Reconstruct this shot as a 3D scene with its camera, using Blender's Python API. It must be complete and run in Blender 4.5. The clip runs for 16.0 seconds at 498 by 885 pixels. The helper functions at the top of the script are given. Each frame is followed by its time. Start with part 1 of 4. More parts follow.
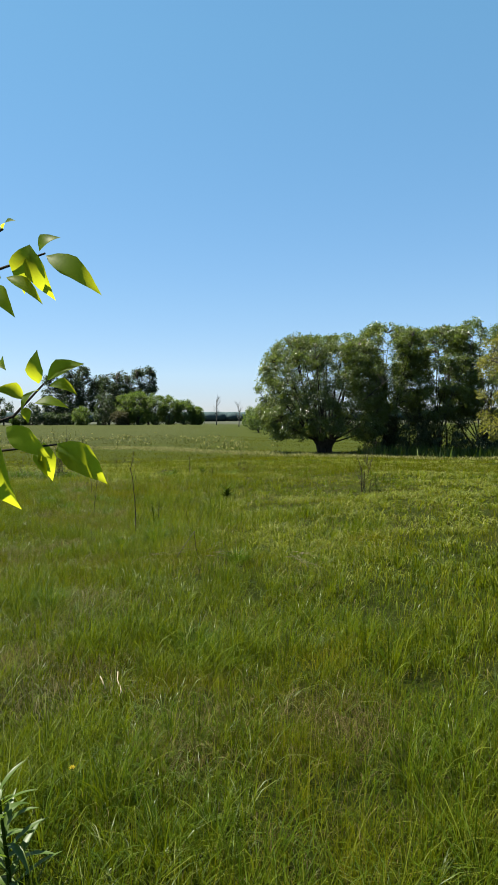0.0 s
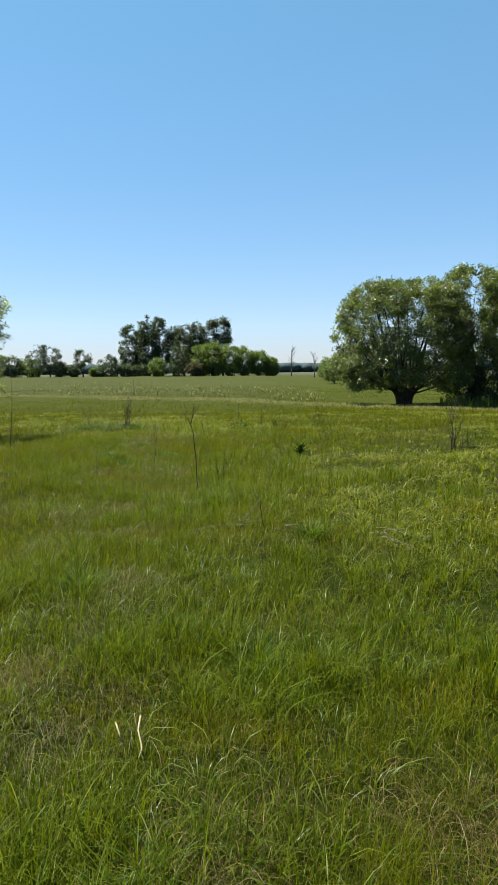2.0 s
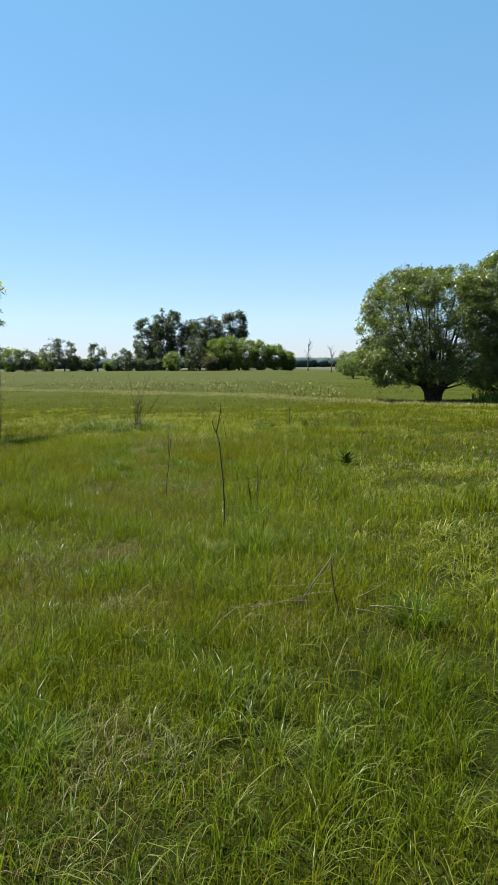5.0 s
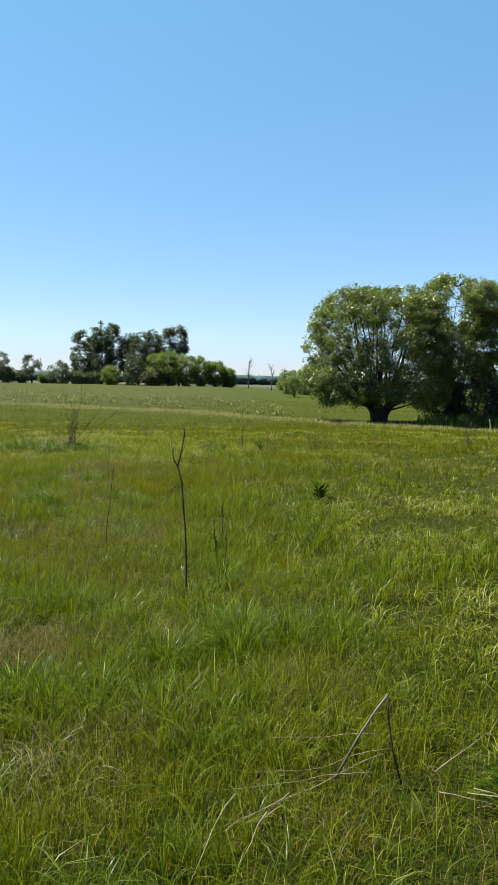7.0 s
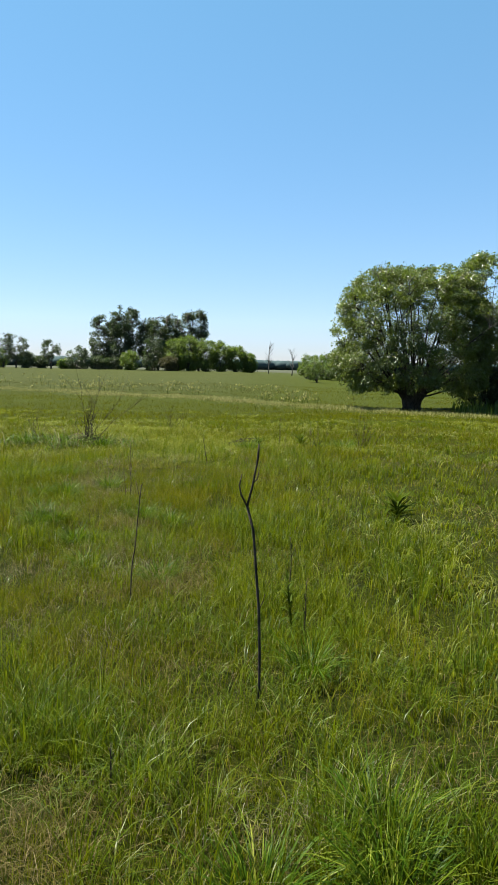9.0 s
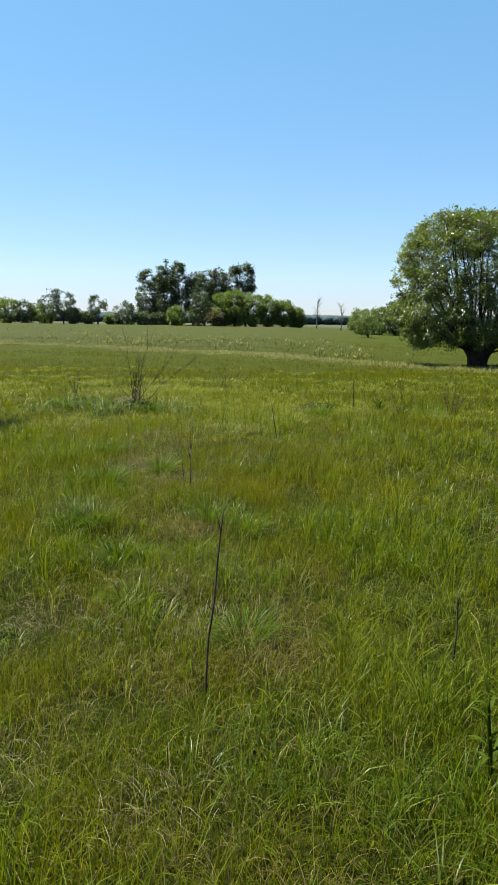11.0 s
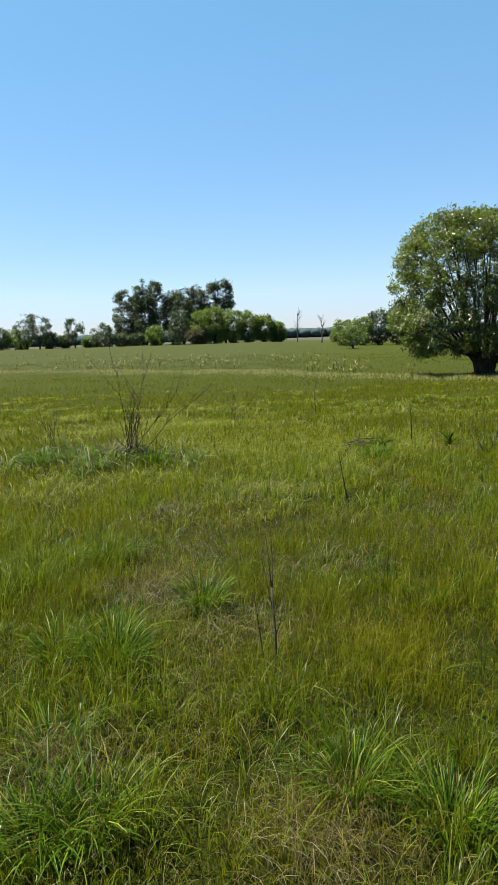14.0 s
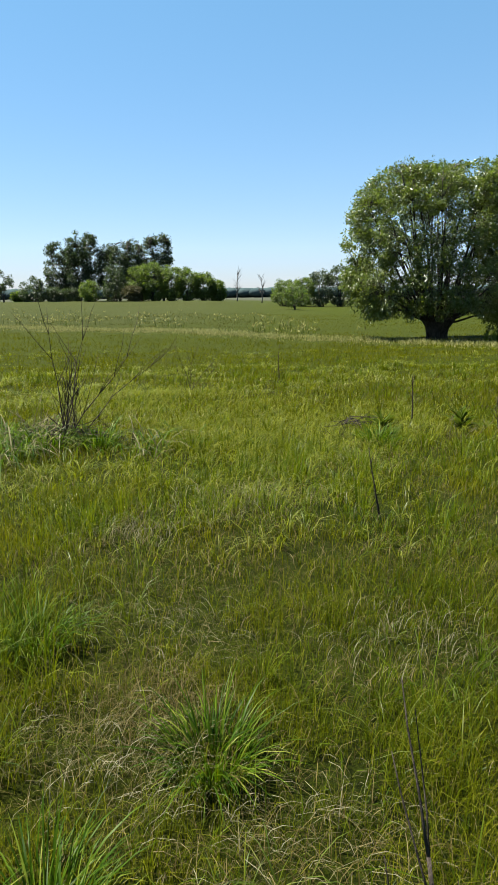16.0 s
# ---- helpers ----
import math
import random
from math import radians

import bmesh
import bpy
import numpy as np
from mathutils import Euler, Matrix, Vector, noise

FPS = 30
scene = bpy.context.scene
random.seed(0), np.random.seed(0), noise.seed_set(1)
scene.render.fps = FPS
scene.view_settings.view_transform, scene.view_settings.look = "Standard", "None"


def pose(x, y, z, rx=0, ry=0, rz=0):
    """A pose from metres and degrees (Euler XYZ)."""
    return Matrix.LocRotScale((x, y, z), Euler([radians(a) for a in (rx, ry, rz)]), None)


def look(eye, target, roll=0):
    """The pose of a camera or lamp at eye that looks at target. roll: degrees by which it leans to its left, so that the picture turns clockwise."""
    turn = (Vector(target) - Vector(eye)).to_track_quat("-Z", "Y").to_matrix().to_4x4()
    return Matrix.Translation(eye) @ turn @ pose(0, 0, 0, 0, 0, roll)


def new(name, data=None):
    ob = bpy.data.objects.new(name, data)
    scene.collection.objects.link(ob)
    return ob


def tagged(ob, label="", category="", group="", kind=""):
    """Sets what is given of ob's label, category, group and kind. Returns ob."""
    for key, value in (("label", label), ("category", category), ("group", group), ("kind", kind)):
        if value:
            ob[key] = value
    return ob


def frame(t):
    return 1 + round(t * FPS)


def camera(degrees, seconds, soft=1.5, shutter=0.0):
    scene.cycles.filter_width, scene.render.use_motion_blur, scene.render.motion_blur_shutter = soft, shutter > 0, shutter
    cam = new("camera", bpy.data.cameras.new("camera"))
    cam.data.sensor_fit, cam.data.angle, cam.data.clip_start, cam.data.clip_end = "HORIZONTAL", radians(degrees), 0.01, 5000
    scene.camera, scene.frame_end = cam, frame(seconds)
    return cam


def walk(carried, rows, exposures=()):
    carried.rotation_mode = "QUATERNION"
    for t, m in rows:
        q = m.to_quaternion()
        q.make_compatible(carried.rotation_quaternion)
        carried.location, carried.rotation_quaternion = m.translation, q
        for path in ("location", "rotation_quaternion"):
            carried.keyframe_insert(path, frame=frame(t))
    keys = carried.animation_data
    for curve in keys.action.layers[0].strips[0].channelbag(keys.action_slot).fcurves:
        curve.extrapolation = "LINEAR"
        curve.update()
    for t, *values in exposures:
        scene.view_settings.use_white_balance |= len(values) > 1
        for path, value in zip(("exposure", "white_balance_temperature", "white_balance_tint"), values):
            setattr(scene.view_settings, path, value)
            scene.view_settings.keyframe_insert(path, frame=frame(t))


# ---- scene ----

# ---- camera and walk: seconds, x, y, z, yaw, pitch, roll ----
cam = camera(41.5, 16.0, soft=0.7)
ROWS = [
    (0.0, 0.000, -0.000, 1.567, -0.29, -1.91, 0.35),
    (0.5, 0.077, 0.259, 1.556, 0.56, -1.73, -0.86),
    (1.0, 0.110, 0.542, 1.544, 3.60, -4.65, 0.37),
    (1.5, 0.055, 0.867, 1.533, 6.65, -2.79, -0.26),
    (2.0, -0.008, 1.198, 1.529, 6.23, -6.11, 0.58),
    (2.5, -0.053, 1.549, 1.523, 8.46, -3.35, 0.41),
    (3.0, -0.134, 1.908, 1.513, 9.95, -7.99, -0.39),
    (3.5, -0.265, 2.279, 1.508, 6.94, -7.83, -0.17),
    (4.0, -0.360, 2.657, 1.504, 7.63, -7.08, 0.43),
    (6.5, -0.885, 4.500, 1.449, 5.86, -6.16, 0.87),
    (7.0, -0.996, 4.908, 1.454, 2.24, -5.07, -1.08),
    (7.5, -1.072, 5.330, 1.454, 5.44, -2.74, -1.76),
    (8.0, -1.181, 5.753, 1.449, 3.54, -5.04, -0.98),
    (8.5, -1.339, 6.188, 1.456, 0.79, -7.94, -0.93),
    (9.0, -1.471, 6.630, 1.463, 3.86, -6.38, -1.04),
    (11.5, -2.154, 8.703, 1.426, 8.56, -10.67, 0.15),
    (12.0, -2.339, 9.168, 1.435, 8.86, -7.20, 1.49),
    (12.5, -2.530, 9.592, 1.440, 2.83, -9.73, 0.74),
    (13.0, -2.698, 9.992, 1.434, 2.80, -10.37, -1.18),
    (13.5, -2.849, 10.424, 1.443, 6.53, -11.78, 0.43),
    (14.0, -2.981, 10.842, 1.452, 5.88, -8.95, 1.94),
    (14.5, -3.101, 11.294, 1.447, 2.97, -10.41, 0.88),
    (15.0, -3.228, 11.718, 1.435, 7.06, -11.57, -0.14),
    (15.5, -3.369, 12.139, 1.409, 1.72, -9.74, 1.74),
    (16.0, -3.505, 12.560, 1.373, 0.55, -12.47, 0.50),
]
walk(cam, [(t, pose(x, y, z, 90 + pitch, roll, yaw)) for t, x, y, z, yaw, pitch, roll in ROWS],
     exposures=[(0, 1.91), (0.5, 2.02), (1, 2.02), (1.5, 2.04), (2, 1.97), (2.5, 2.01), (3, 2.00), (3.5, 2.06), (4, 2.06), (6.5, 2.06), (7, 2.08), (7.5, 1.99), (8, 2.07), (9, 2.08), (11.5, 2.09), (12, 1.93), (12.5, 2.08), (13, 2.16), (14, 2.04), (14.5, 2.14), (15, 2.05), (15.5, 2.08), (16, 2.05)])

# ---- world and sun ----
SUN_ELEV, SUN_AZ = radians(64), radians(-74)   # azimuth from +y towards +x
world = bpy.data.worlds.new("world")
scene.world = world
world.use_nodes = True
wn = world.node_tree.nodes
sky = wn.new("ShaderNodeTexSky")
sky.sky_type = "NISHITA"
sky.sun_disc = False
sky.sun_elevation, sky.sun_rotation = SUN_ELEV, SUN_AZ
sky.air_density, sky.dust_density, sky.ozone_density = 1.0, 0.15, 1.0
vivid = wn.new("ShaderNodeHueSaturation")
vivid.inputs["Saturation"].default_value = 1.52
level = wn.new("ShaderNodeGamma")   # evens out the clear sky from zenith to horizon
level.inputs["Gamma"].default_value = 0.60
wn["Background"].inputs["Strength"].default_value = 0.0855
world.node_tree.links.new(sky.outputs["Color"], level.inputs["Color"])
world.node_tree.links.new(level.outputs["Color"], vivid.inputs["Color"])
# thin pale haze low down, clear blue above
coord = wn.new("ShaderNodeTexCoord")
split = wn.new("ShaderNodeSeparateXYZ")
world.node_tree.links.new(coord.outputs["Generated"], split.inputs[0])
tone = wn.new("ShaderNodeValToRGB")
tone.color_ramp.elements[0].position, tone.color_ramp.elements[0].color = 0.0, (0.60, 0.67, 0.98, 1)
tone.color_ramp.elements[1].position, tone.color_ramp.elements[1].color = 0.5, (0.80, 1.0, 0.97, 1)
low = tone.color_ramp.elements.new(0.17)
low.color = (0.73, 0.855, 0.97, 1)
haze = tone.color_ramp.elements.new(0.07)
haze.color = (0.69, 0.79, 0.98, 1)
world.node_tree.links.new(split.outputs["Z"], tone.inputs["Fac"])
toned = wn.new("ShaderNodeMix")
toned.data_type, toned.blend_type = "RGBA", "MULTIPLY"
toned.inputs[0].default_value = 1.0
world.node_tree.links.new(vivid.outputs["Color"], toned.inputs[6])
world.node_tree.links.new(tone.outputs["Color"], toned.inputs[7])
world.node_tree.links.new(toned.outputs[2], wn["Background"].inputs["Color"])

sun_data = bpy.data.lights.new("sun", "SUN")
sun_data.energy, sun_data.angle, sun_data.color = 5.0, radians(0.55), (1.0, 0.95, 0.86)
sun = new("sun", sun_data)
sun_from = Vector((math.sin(SUN_AZ) * math.cos(SUN_ELEV), math.cos(SUN_AZ) * math.cos(SUN_ELEV), math.sin(SUN_ELEV)))
sun.matrix_world = look(sun_from * 60, (0, 0, 0))


# ---- materials ----
def material(name):
    m = bpy.data.materials.new(name)
    m.use_nodes = True
    nodes, links = m.node_tree.nodes, m.node_tree.links
    return m, nodes, links, nodes["Principled BSDF"]


def ramp(nodes, stops):
    r = nodes.new("ShaderNodeValToRGB")
    r.color_ramp.elements[0].position, r.color_ramp.elements[0].color = stops[0][0], (*stops[0][1], 1)
    r.color_ramp.elements[1].position, r.color_ramp.elements[1].color = stops[-1][0], (*stops[-1][1], 1)
    for p, c in stops[1:-1]:
        e = r.color_ramp.elements.new(p)
        e.color = (*c, 1)
    return r


def noise_node(nodes, links, scale, detail=4, rough=0.55, vector=None):
    n = nodes.new("ShaderNodeTexNoise")
    n.inputs["Scale"].default_value, n.inputs["Detail"].default_value, n.inputs["Roughness"].default_value = scale, detail, rough
    if vector is not None:
        links.new(vector, n.inputs["Vector"])
    return n


def mix_rgb(nodes, links, a, b, fac, blend="MIX"):
    n = nodes.new("ShaderNodeMix")
    n.data_type, n.blend_type = "RGBA", blend
    for value, socket in ((fac, n.inputs[0]), (a, n.inputs[6]), (b, n.inputs[7])):
        if isinstance(value, (int, float)):
            socket.default_value = value
        elif isinstance(value, tuple):
            socket.default_value = (*value, 1)
        else:
            links.new(value, socket)
    return n.outputs[2]


LEAF = 0.37   # common reflectance of living leaves


def leafy(name, stops, patch_stops=None, patch_scale=0.6, patch_mix=0.5, translucent=0.45, rough=0.5, glow=(0.30, 0.42, 0.04), tint=0.5, gloss=0.16, by_piece=False):
    """Thin leaf: colour varies piece by piece and patch by patch, and light comes through."""
    m, nodes, links, b = material(name)
    geo = nodes.new("ShaderNodeNewGeometry")
    stops = [(p, tuple(LEAF * c for c in rgb)) for p, rgb in stops]
    patch_stops = patch_stops and [(p, tuple(LEAF * c for c in rgb)) for p, rgb in patch_stops]
    r = ramp(nodes, stops)
    own = nodes.new("ShaderNodeObjectInfo").outputs["Random"] if by_piece else geo.outputs["Random Per Island"]
    links.new(own, r.inputs["Fac"])
    colour = r.outputs["Color"]
    if patch_stops:
        n = noise_node(nodes, links, patch_scale, 3, 0.6, geo.outputs["Position"])
        pr = ramp(nodes, patch_stops)
        links.new(n.outputs["Fac"], pr.inputs["Fac"])
        colour = mix_rgb(nodes, links, colour, pr.outputs["Color"], patch_mix)
    links.new(colour, b.inputs["Base Color"])
    b.inputs["Roughness"].default_value = rough
    b.inputs["Specular IOR Level"].default_value = gloss
    t = nodes.new("ShaderNodeBsdfTranslucent")
    links.new(mix_rgb(nodes, links, colour, glow, tint), t.inputs["Color"])
    mixer = nodes.new("ShaderNodeMixShader")
    mixer.inputs[0].default_value = translucent
    links.new(b.outputs[0], mixer.inputs[1])
    links.new(t.outputs[0], mixer.inputs[2])
    links.new(mixer.outputs[0], nodes["Material Output"].inputs["Surface"])
    return m


def bark(name, dark, light, scale=9.0):
    m, nodes, links, b = material(name)
    geo = nodes.new("ShaderNodeNewGeometry")
    mp = nodes.new("ShaderNodeMapping")
    mp.inputs["Scale"].default_value = (1, 1, 0.25)
    links.new(geo.outputs["Position"], mp.inputs["Vector"])
    n = noise_node(nodes, links, scale, 6, 0.65, mp.outputs[0])
    r = ramp(nodes, [(0.35, dark), (0.7, light)])
    links.new(n.outputs["Fac"], r.inputs["Fac"])
    links.new(r.outputs["Color"], b.inputs["Base Color"])
    b.inputs["Roughness"].default_value = 0.9
    b.inputs["Specular IOR Level"].default_value = 0.12
    bump = nodes.new("ShaderNodeBump")
    bump.inputs["Strength"].default_value, bump.inputs["Distance"].default_value = 0.7, 0.03
    links.new(n.outputs["Fac"], bump.inputs["Height"])
    links.new(bump.outputs[0], b.inputs["Normal"])
    return m


M_grass = leafy("meadow_grass", [(0.12, (0.026, 0.050, 0.003)), (0.4, (0.078, 0.146, 0.006)), (0.75, (0.145, 0.222, 0.012)), (1.0, (0.34, 0.37, 0.050))],
                [(0.34, (0.030, 0.080, 0.003)), (0.5, (0.092, 0.138, 0.005)), (0.66, (0.172, 0.185, 0.008))], 0.9, 0.42, 0.27, 0.42, (0.28, 0.34, 0.004), 0.45, 0.045)
M_fine = leafy("fine_grass", [(0.12, (0.032, 0.054, 0.002)), (0.50, (0.122, 0.168, 0.004)), (0.8, (0.225, 0.255, 0.009)), (1.0, (0.46, 0.42, 0.060))],
               [(0.34, (0.042, 0.090, 0.002)), (0.5, (0.141, 0.166, 0.004)), (0.66, (0.242, 0.206, 0.007))], 0.7, 0.48, 0.27, 0.5, (0.31, 0.33, 0.004), 0.40, 0.03)
M_field = leafy("field_grass", [(0.0, (0.052, 0.064, 0.010)), (0.6, (0.085, 0.096, 0.016)), (1.0, (0.15, 0.150, 0.030))],
                [(0.35, (0.062, 0.080, 0.010)), (0.65, (0.105, 0.102, 0.020))], 0.06, 0.45, 0.25, 0.6, (0.16, 0.16, 0.006), 0.3, 0.012)
M_far = leafy("far_grass", [(0.0, (0.046, 0.060, 0.002)), (0.6, (0.112, 0.128, 0.003)), (1.0, (0.21, 0.215, 0.012))],
              [(0.35, (0.060, 0.080, 0.002)), (0.65, (0.140, 0.140, 0.004))], 0.25, 0.45, 0.26, 0.55, (0.24, 0.26, 0.003), 0.35, 0.02)
M_straw = leafy("dry_grass", [(0.0, (0.067, 0.051, 0.011)), (0.5, (0.143, 0.110, 0.028)), (0.85, (0.248, 0.202, 0.068)), (1.0, (0.42, 0.35, 0.17))],
                None, 1, 0, 0.2, 0.6, (0.3, 0.26, 0.07), 0.3, 0.08)
M_blade = leafy("broad_blades", [(0.0, (0.05, 0.100, 0.005)), (0.6, (0.11, 0.17, 0.010)), (1.0, (0.24, 0.28, 0.06))], None, 1, 0, 0.32, 0.42, (0.26, 0.34, 0.003), 0.45, 0.22)
M_light = leafy("flattened_grass", [(0.0, (0.094, 0.126, 0.005)), (0.6, (0.187, 0.218, 0.010)), (1.0, (0.312, 0.328, 0.040))], None, 1, 0, 0.25, 0.5, (0.34, 0.36, 0.005), 0.4, 0.04)
M_clump = leafy("clump_grass", [(0.0, (0.05, 0.08, 0.006)), (0.5, (0.15, 0.19, 0.014)), (0.85, (0.28, 0.31, 0.045)), (1.0, (0.48, 0.48, 0.15))], None, 1, 0, 0.36, 0.40, (0.33, 0.38, 0.006), 0.45, 0.10)
M_bleach = leafy("bleached_thatch", [(0.0, (0.09, 0.082, 0.036)), (0.5, (0.20, 0.185, 0.095)), (1.0, (0.44, 0.42, 0.27))], None, 1, 0, 0.12, 0.6, (0.4, 0.36, 0.18), 0.3, 0.0)
M_tuft = leafy("tuft_grass", [(0.0, (0.023, 0.065, 0.002)), (0.5, (0.064, 0.136, 0.004)), (0.85, (0.129, 0.213, 0.009)), (1.0, (0.337, 0.367, 0.053))], None, 1, 0, 0.24, 0.45, (0.16, 0.30, 0.003), 0.4, 0.07)
M_pale = leafy("pale_seed_heads", [(0.0, (0.26, 0.28, 0.07)), (0.6, (0.45, 0.45, 0.14)), (1.0, (0.80, 0.76, 0.36))], None, 1, 0, 0.3, 0.6, (0.4, 0.38, 0.15), 0.3, 0.04)
M_willow = leafy("willow_leaves", [(0.0, (0.040, 0.070, 0.012)), (0.5, (0.115, 0.175, 0.024)), (0.85, (0.22, 0.29, 0.050)), (1.0, (0.48, 0.52, 0.24))],
                 [(0.35, (0.085, 0.140, 0.018)), (0.65, (0.20, 0.245, 0.027))], 0.6, 0.35, 0.30, 0.32, (0.27, 0.38, 0.016), 0.45, 0.5)
M_young = leafy("young_willow_leaves", [(0.0, (0.10, 0.16, 0.03)), (0.5, (0.28, 0.36, 0.08)), (1.0, (0.70, 0.74, 0.36))], None, 1, 0, 0.40, 0.35, (0.42, 0.50, 0.05), 0.4, 0.4)
# leaf highlights and the grove's grey haze are put into these stops
M_poplar = leafy("poplar_leaves", [(0.0, (0.024, 0.044, 0.016)), (0.6, (0.055, 0.092, 0.030)), (0.85, (0.12, 0.16, 0.06)), (1.0, (0.24, 0.28, 0.13))],
                 None, 1, 0, 0.28, 0.42, (0.14, 0.24, 0.03), 0.3, 0.35)
M_bush = leafy("bush_leaves", [(0.0, (0.050, 0.095, 0.012)), (0.6, (0.125, 0.205, 0.024)), (1.0, (0.27, 0.34, 0.07))],
               None, 1, 0, 0.38, 0.45, (0.26, 0.40, 0.03), 0.4, 0.3)
M_maple = leafy("maple_leaflets", [(0.0, (0.05, 0.11, 0.010)), (0.5, (0.15, 0.25, 0.020)), (1.0, (0.28, 0.38, 0.03))], [(0.42, (0.10, 0.21, 0.014)), (0.58, (0.26, 0.36, 0.03))], 220, 0.5, 0.7, 0.45, (0.62, 0.66, 0.02), 0.65, 0.08, True)
M_weed = leafy("weed_leaves", [(0.0, (0.040, 0.070, 0.006)), (0.7, (0.080, 0.125, 0.010)), (1.0, (0.18, 0.21, 0.05))], None, 1, 0, 0.25, 0.6, (0.18, 0.26, 0.01), 0.3, 0.03)
M_yellow = leafy("yellowing_leaves", [(0.0, (0.12, 0.13, 0.02)), (0.6, (0.25, 0.26, 0.04)), (1.0, (0.40, 0.36, 0.10))], None, 1, 0, 0.4, 0.5, (0.5, 0.5, 0.05), 0.4)
M_brown = leafy("brownish_leaves", [(0.0, (0.06, 0.062, 0.022)), (0.6, (0.11, 0.105, 0.040)), (1.0, (0.20, 0.18, 0.08))], None, 1, 0, 0.25, 0.6, (0.2, 0.2, 0.05), 0.3)
M_flower = leafy("yellow_petals", [(0.0, (0.85, 0.66, 0.03)), (1.0, (0.90, 0.76, 0.06))], None, 1, 0, 0.3, 0.5, (0.8, 0.6, 0.05), 0.3)
M_bark = bark("willow_bark", (0.014, 0.012, 0.009), (0.065, 0.055, 0.042))
M_twig = bark("dark_twig", (0.012, 0.010, 0.008), (0.055, 0.044, 0.034), 40)
M_deadwood = bark("bleached_stem", (0.07, 0.058, 0.036), (0.19, 0.16, 0.10), 30)
M_bone = bark("bleached_bark", (0.16, 0.135, 0.08), (0.28, 0.24, 0.15), 30)
M_greybark = bark("grey_bark", (0.045, 0.041, 0.037), (0.15, 0.135, 0.12), 4)

# meadow soil and thatch close by, a green sward seen flat far off
M_ground, gn, gl, gb = material("meadow_ground")
geo = gn.new("ShaderNodeNewGeometry")
n_big = noise_node(gn, gl, 0.09, 5, 0.6, geo.outputs["Position"])
n_mid = noise_node(gn, gl, 0.9, 6, 0.65, geo.outputs["Position"])
n_fine = noise_node(gn, gl, 28.0, 5, 0.7, geo.outputs["Position"])
r_big = ramp(gn, [(0.36, (0.065, 0.105, 0.007)), (0.52, (0.095, 0.135, 0.009)), (0.68, (0.130, 0.150, 0.018))])
r_mid = ramp(gn, [(0.32, (0.040, 0.065, 0.005)), (0.55, (0.090, 0.125, 0.009)), (0.75, (0.145, 0.150, 0.025))])
# dark mottle of soil and thatch, with the shade between blades painted in
r_fine = ramp(gn, [(0.30, (0.03, 0.028, 0.020)), (0.70, (0.28, 0.26, 0.19))])
gl.new(n_big.outputs["Fac"], r_big.inputs["Fac"])
gl.new(n_mid.outputs["Fac"], r_mid.inputs["Fac"])
gl.new(n_fine.outputs["Fac"], r_fine.inputs["Fac"])
col = mix_rgb(gn, gl, r_big.outputs["Color"], r_mid.outputs["Color"], 0.5)
col = mix_rgb(gn, gl, col, r_fine.outputs["Color"], 0.92, "MULTIPLY")
# farther off the sward closes over the soil
sep = gn.new("ShaderNodeSeparateXYZ")
gl.new(geo.outputs["Position"], sep.inputs[0])
sward = gn.new("ShaderNodeMapRange")
sward.inputs["From Min"].default_value, sward.inputs["From Max"].default_value = 16.0, 34.0
gl.new(sep.outputs["Y"], sward.inputs["Value"])
close = mix_rgb(gn, gl, (0.019, 0.026, 0.0013), (0.030, 0.038, 0.003), n_mid.outputs["Fac"])
col = mix_rgb(gn, gl, col, close, sward.outputs["Result"])
# beyond the pale strip the field is duller, more so to one side
far = gn.new("ShaderNodeMapRange")
far.inputs["From Min"].default_value, far.inputs["From Max"].default_value = 48.0, 75.0
gl.new(sep.outputs["Y"], far.inputs["Value"])
olive = mix_rgb(gn, gl, (0.021, 0.027, 0.006), (0.036, 0.041, 0.010), n_big.outputs["Fac"])
dull = gn.new("ShaderNodeMapRange")
dull.inputs["From Min"].default_value, dull.inputs["From Max"].default_value = 6.0, -14.0
gl.new(sep.outputs["X"], dull.inputs["Value"])
both = gn.new("ShaderNodeMath")
both.operation = "MULTIPLY"
gl.new(far.outputs["Result"], both.inputs[0])
gl.new(dull.outputs["Result"], both.inputs[1])
col = mix_rgb(gn, gl, col, olive, both.outputs[0])
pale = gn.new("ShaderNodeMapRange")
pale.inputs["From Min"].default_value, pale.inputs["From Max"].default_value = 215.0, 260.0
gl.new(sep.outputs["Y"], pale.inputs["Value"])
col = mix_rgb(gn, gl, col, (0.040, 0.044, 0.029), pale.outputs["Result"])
gl.new(col, gb.inputs["Base Color"])
gb.inputs["Roughness"].default_value = 0.95
gb.inputs["Specular IOR Level"].default_value = 0.05
bump = gn.new("ShaderNodeBump")
bump.inputs["Strength"].default_value, bump.inputs["Distance"].default_value = 1.0, 0.08
gl.new(n_fine.outputs["Fac"], bump.inputs["Height"])
gl.new(bump.outputs[0], gb.inputs["Normal"])

# dark green woods with distance haze painted in as a blue-grey tint
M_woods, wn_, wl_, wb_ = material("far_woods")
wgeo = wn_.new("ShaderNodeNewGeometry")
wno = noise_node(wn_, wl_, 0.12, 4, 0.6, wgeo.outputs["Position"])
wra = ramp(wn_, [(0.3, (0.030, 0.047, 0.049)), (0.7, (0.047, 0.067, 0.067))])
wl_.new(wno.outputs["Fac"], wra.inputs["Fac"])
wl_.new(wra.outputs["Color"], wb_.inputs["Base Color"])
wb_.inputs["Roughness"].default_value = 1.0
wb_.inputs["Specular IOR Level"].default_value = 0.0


# ---- mesh tools ----
rng = np.random.default_rng(7)


